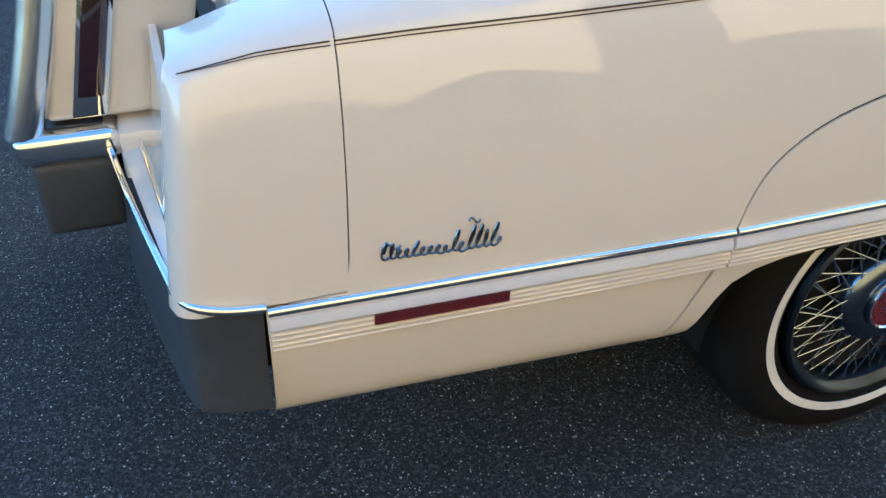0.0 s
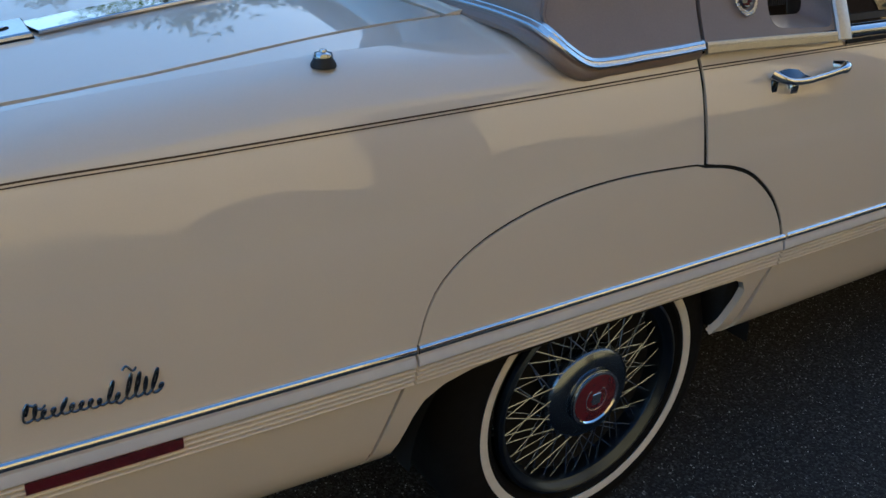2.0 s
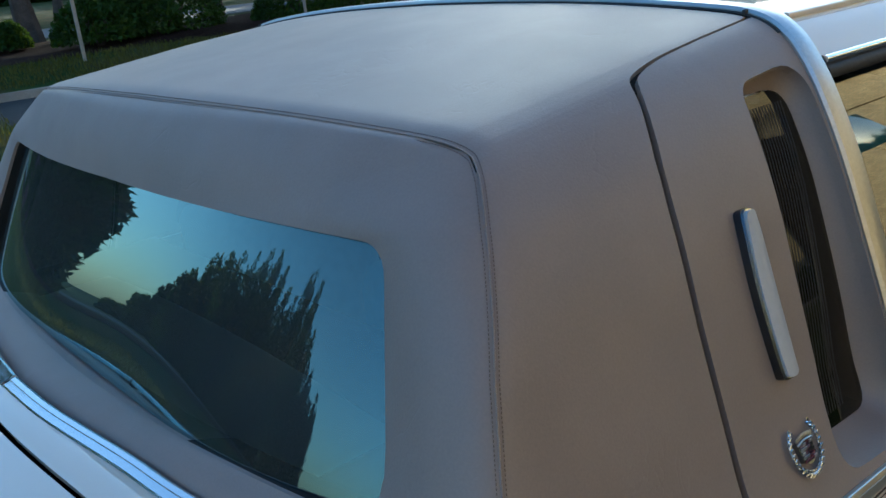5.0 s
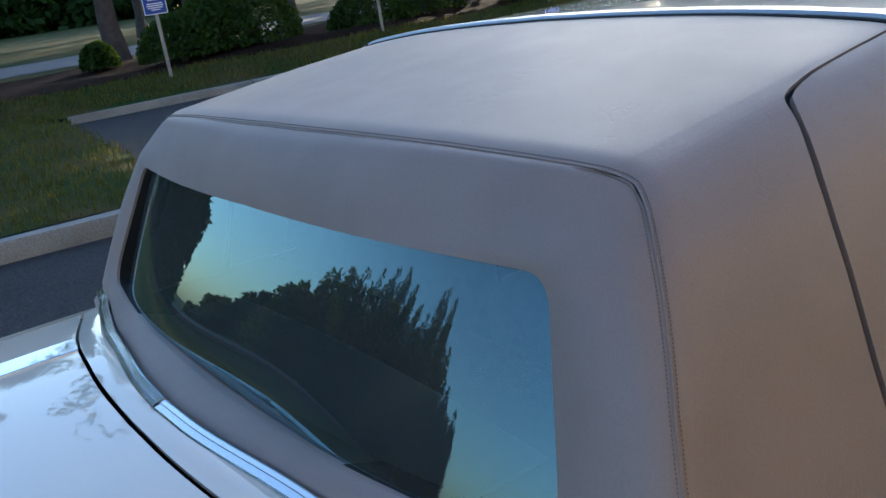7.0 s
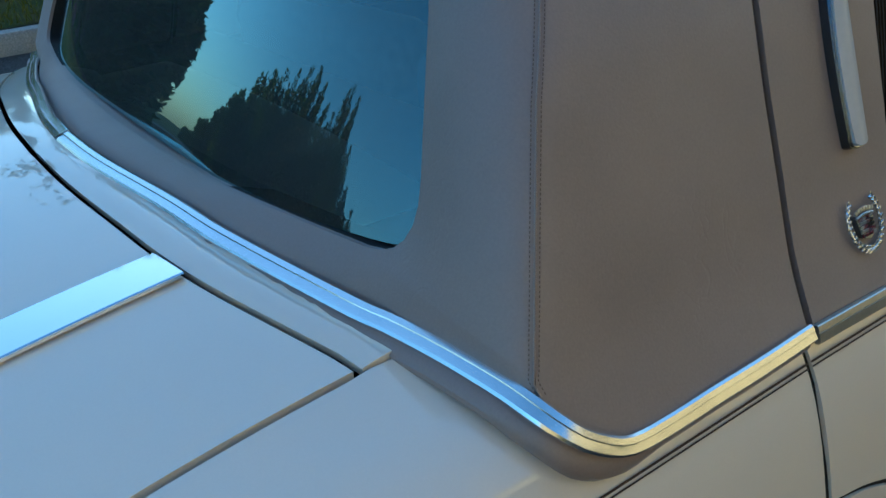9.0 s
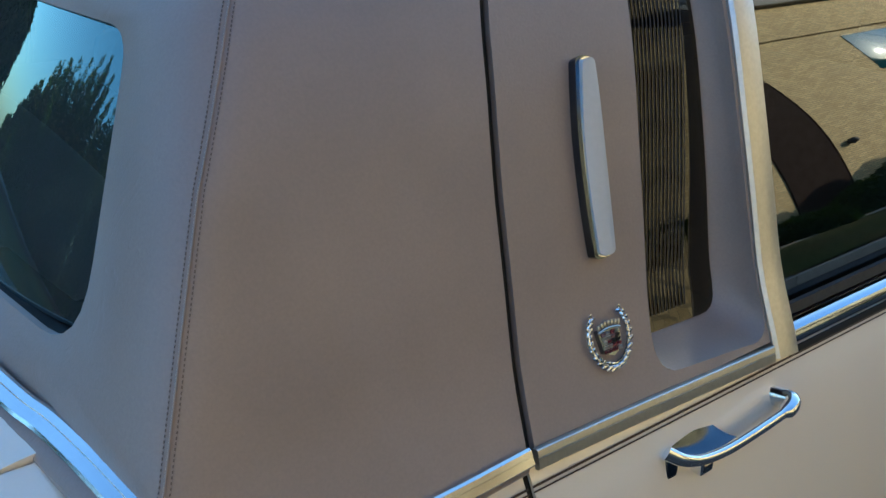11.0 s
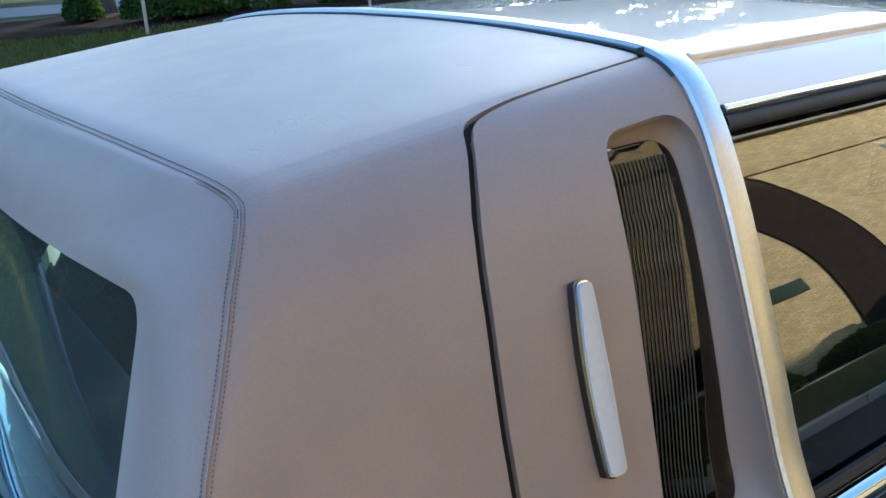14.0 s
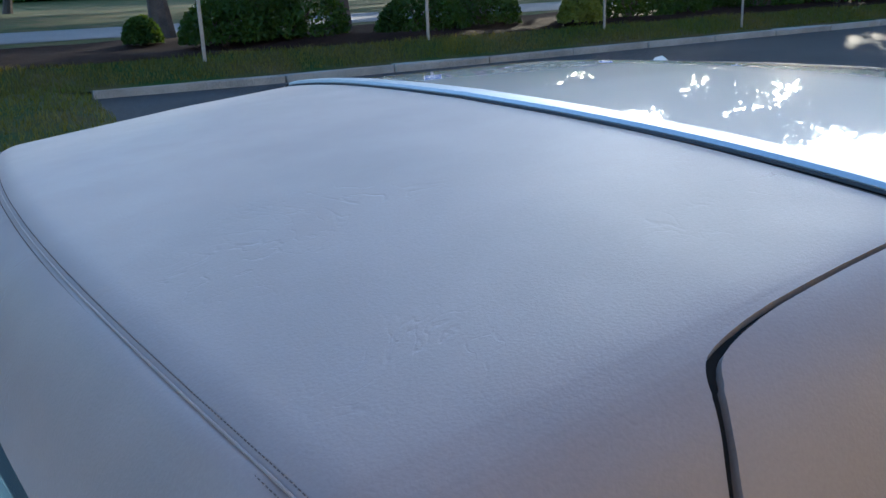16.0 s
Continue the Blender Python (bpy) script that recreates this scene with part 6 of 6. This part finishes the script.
# woods closing the distance: uneven ranks of foliage
wr = np.random.default_rng(77)
wpts = []
for k in range(120000):
    x = wr.uniform(-15, 170)
    y = wr.uniform(92, 108)
    top = 5.2 + 1.4 * math.sin(x * .21) + 1.0 * math.sin(x * .53 + 1.3) + .7 * math.sin(x * 1.27)
    wpts.append((x, y, 1.6 + 2.0 * top * wr.uniform(0, 1) ** .8))
for k in range(50000):
    a = wr.uniform(-1.2, 1.9)
    x, y = 62 + wr.uniform(0, 10), -70 + wr.uniform(0, 125)
    wpts.append((x, y, .5 + (8.5 + 2 * math.sin(y * .3)) * wr.uniform(0, 1) ** .8))
woods = new("woods", leaves("woods", LEAF_A, wpts, .60, 78))
tagged(woods, "dark green woods closing the distance", "woods", kind="stuff")

# the tall bushes (over 2 m) are added to block sun from the asphalt
for k, (x, y, sx, sy, sz, m) in enumerate(((3.45, 14.2, .32, .35, .42, 0), (4.3, 12.6, .7, .6, .7, 0), (5.0, 12.9, .8, .7, .9, 0), (5.6, 12.8, .9, .7, .9, 0), (7.6, 12.2, .9, .6, .65, 0), (9.2, 12.8, .8, .6, .8, 0), (10.25, 11.3, .42, .4, .66, 1), (12.0, 11.9, 1.0, .7, .85, 0), (13.6, 12.6, 1.1, .8, .62, 0), (16.4, 12.6, 1.2, .9, .70, 0), (19.0, 12.4, 1.3, .9, .80, 0), (21.5, 12.4, 1.4, 1.0, 1.0, 0), (18.4, 15.0, 1.5, 1.1, 2.7, 0), (20.7, 14.8, 1.4, 1.1, 2.5, 0), (24.8, 14.8, 1.5, 1.1, 2.9, 0), (27.6, 14.6, 1.5, 1.1, 2.8, 0), (30.4, 14.4, 1.6, 1.1, 2.8, 0))):
    shrub((x, y, .86), (sx, sy, sz), 7000 if sz > 2 else 3800, 60 + k, LEAF_B if m else LEAF_C, "yellow-green leafy shrub in the mulch" if m else "tall dark green bush added in the mulch as a sun block" if sz > 2 else "clipped dark green shrub in the mulch", .10 if sz > 2 else .04, "shrubs in the bed")


# ---- parking signs ----
def sign(x, y, z):
    root = thing("parking_sign", "blue and white reserved parking sign on a steel post", "sign", (x, y, z), "parking signs")
    bm = bmesh.new()
    box(bm, -.022, .022, -.010, .010, -.1, 1.22, .003, 1)
    part("post", bm, GALV, root, "galvanised steel post")
    bm = bmesh.new()
    box(bm, -.152, .152, -.016, -.012, .76, 1.215, .0015, 1)
    plate = part("plate", bm, SIGN_WHITE, root, "white sign plate")
    bm = bmesh.new()
    box(bm, -.140, .140, -.0185, -.016, .772, 1.203, .001, 1)
    part("panel", bm, SIGN_BLUE, plate, "blue sign face")
    bm = bmesh.new()
    # seated figure symbol as plain strokes
    pts = [Vector((.045 * math.cos(t) - .008, -.0195, 1.075 + .045 * math.sin(t))) for t in np.linspace(-3.6, .5, 20)]
    sweep(bm, pts, circle_profile(.006, 6), Vector((0, -1, 0)))
    sweep(bm, [Vector((-.02, -.0195, 1.15)), Vector((-.012, -.0195, 1.10)), Vector((.025, -.0195, 1.095)), Vector((.045, -.0195, 1.05)), Vector((.06, -.0195, 1.055))], circle_profile(.007, 6), Vector((0, -1, 0)))
    bmesh.ops.create_icosphere(bm, subdivisions=2, radius=.013, matrix=Matrix.Translation((-.022, -.0195, 1.168)))
    part("symbol", bm, SIGN_WHITE, plate, "white symbol")
    for zz, w, h in ((.985, .22, .026), (.945, .17, .026), (.893, .2, .012), (.868, .21, .012), (.843, .19, .012), (.818, .12, .012)):
        bm = bmesh.new()
        box(bm, -w / 2, w / 2, -.0200, -.0183, zz - h / 2, zz + h / 2)
        part("text_bar", bm, SIGN_WHITE, plate)
    return root


first = sign(3.23, 10.2, .84)
for x, y, z in ((6.60, 10.36, .84), (9.86, 10.22, .84), (12.66, 9.8, .80)):
    copy_thing(first, pose(x, y, z, 0, 0, 0))

# small grey car far across the road
bm = bmesh.new()
box(bm, -2.1, 2.1, -.85, .85, .30, .85, .15, 3)
far_car = thing("far_car", "small grey car across the road", "car", (34.0, 49.0, 1.18))
part("car_body", bm, FAR_CAR, far_car)
bm = bmesh.new()
box(bm, -1.1, 1.2, -.75, .75, .84, 1.4, .2, 3)
part("car_cabin", bm, FAR_CAR, far_car)
for x in (-1.3, 1.3):
    for s in (-1, 1):
        bm = bmesh.new()
        lathe(bm, [(0, -.1), (.3, -.1), (.32, -.06), (.32, .06), (.3, .1), (0, .1)], 20)
        w = part("car_wheel", bm, TYRE, far_car)
        w.location = (x, s * .8, .32)

# ---- brick building across the lot ----
BX0, BX1, BY, BH, BAND_Z = -16.0, 44.0, -9.5, 8.6, 7.0
ARCH_X, ARCH_Z = 9.28, 3.0
building = thing("brick_building", "tan brick building with a broad dark arch", "building")


def arch_line(rx, rz, n=48):
    """The arch's outline from the ground on one side to the other, cut flat under the upper storey."""
    line = [(ARCH_X - rx, 0.0)]
    for i in range(n + 1):
        a = math.pi * i / n
        line.append((ARCH_X - rx * math.cos(a), min(BAND_Z - .002, ARCH_Z + rz * math.sin(a))))
    return line + [(ARCH_X + rx, 0.0)]


outer, inner = arch_line(5.42, 7.5), arch_line(3.65, 4.0)
bm = bmesh.new()
grid(bm, [[Vector((x, BY, z + (BAND_Z - z) * w)) for x, z in outer[1:-1]] for w in (0, .5, 1)])
grid(bm, [[Vector((x, BY, z)) for x in np.linspace(BX0, ARCH_X - 5.42, 8)] for z in (0, ARCH_Z, BAND_Z)])
grid(bm, [[Vector((x, BY, z)) for x in np.linspace(ARCH_X + 5.42, BX1, 8)] for z in (0, ARCH_Z, BAND_Z)])
grid(bm, [[Vector((x, BY - y, BH)) for x in (BX0, BX1)] for y in (0, 10)])
bmesh.ops.recalc_face_normals(bm, faces=bm.faces)
part("wall", bm, BRICK, building, "tan brick wall")
bm = bmesh.new()
box(bm, BX0, BX1, BY - .4, BY + .05, BAND_Z + .03, BH - .02, .01)
part("upper_wall", bm, BRICK, building, "tan brick upper storey, slightly proud")
# flat arch band; its dark colour stands in for shade under the arch
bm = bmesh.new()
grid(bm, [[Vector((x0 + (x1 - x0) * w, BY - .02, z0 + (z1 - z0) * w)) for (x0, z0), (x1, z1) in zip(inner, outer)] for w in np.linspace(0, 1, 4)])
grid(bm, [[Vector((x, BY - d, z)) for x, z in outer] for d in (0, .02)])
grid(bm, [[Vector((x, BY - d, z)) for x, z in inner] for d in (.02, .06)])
part("arch_band", bm, SHADE_BROWN, building, "arch band in the dark brown of a shaded soffit")
bm = bmesh.new()
grid(bm, [[Vector((x, BY - .055, z * w)) for x, z in inner] for w in (0, .5, 1)])
bmesh.ops.recalc_face_normals(bm, faces=bm.faces)
part("back_wall", bm, BRICK, building, "brick wall inside the arch")
bm = bmesh.new()
box(bm, 11.20, 12.22, BY - .06, BY - .01, 2.55, 3.02, .01)
part("plaque", bm, PLAQUE, building, "grey-green wall plaque")
bm = bmesh.new()
box(bm, 18.1, 20.4, BY - .05, BY + .02, 5.0, 6.75, .01)
part("upper_window", bm, TEAL_GLASS, building, "teal tinted window")
bm = bmesh.new()
bmesh.ops.create_uvsphere(bm, u_segments=16, v_segments=8, radius=.11, matrix=Matrix.Translation((15.15, BY + .10, 2.60)))
box(bm, 15.11, 15.19, BY, BY + .08, 2.56, 2.64, .01)
part("wall_lamp", bm, RUBBER, building, "small black wall lamp, unlit")
bm = bmesh.new()
box(bm, BX0, BX1, BY - .45, BY + .25, BH - .02, BH + .35, .03)
part("parapet", bm, KERB, building, "pale stone parapet")
for k, (x, y, w, h) in enumerate(((2.0, 0, .8, .8), (5.2, .1, .9, .9), (8.0, 0, .8, .7), (10.6, .2, .7, .55), (12.6, .1, .75, .95), (13.9, 0, .9, 1.25), (15.5, -.1, 1.1, 1.7), (17.4, 0, 1.2, 2.1), (19.8, 0, 1.2, 1.9), (22.5, 0, 1.2, 1.6), (25.5, 0, 1.2, 1.4))):
    shrub((x, BY + 1.4 + y, .12), (w, .8, h), 3000, 90 + k, LEAF_C, "dark shrub at the foot of the brick wall", .10, "shrubs at the wall")
kerb_line([(30.0, -4.2), (-12.0, -4.2)], "pale kerb stones before the building", PALE_KERB)
bm = bmesh.new()
grid(bm, [[Vector((x, y, .15)) for y in (BY + .02, -7.60)] for x in np.linspace(-12, 30, 20)])
bmesh.ops.recalc_face_normals(bm, faces=bm.faces)
solid("planting_strip", bm, MULCH, "mulch strip at the foot of the building", "mulch bed", kind="structure")
bm = bmesh.new()
box(bm, -12, 30, -7.60, -7.34, .0, .165, .01)
solid("bed_edging", bm, PALE_KERB, "pale stone edging of the mulch strip", "edging", kind="structure")
bm = bmesh.new()
grid(bm, [[Vector((x, y, .14 + .02 * math.sin(x * .9 + y))) for y in np.linspace(-7.34, -4.28, 6)] for x in np.linspace(-12, 30, 50)])
bmesh.ops.recalc_face_normals(bm, faces=bm.faces)
solid("front_lawn", bm, LAWN, "mown lawn before the brick building", "lawn", kind="structure")
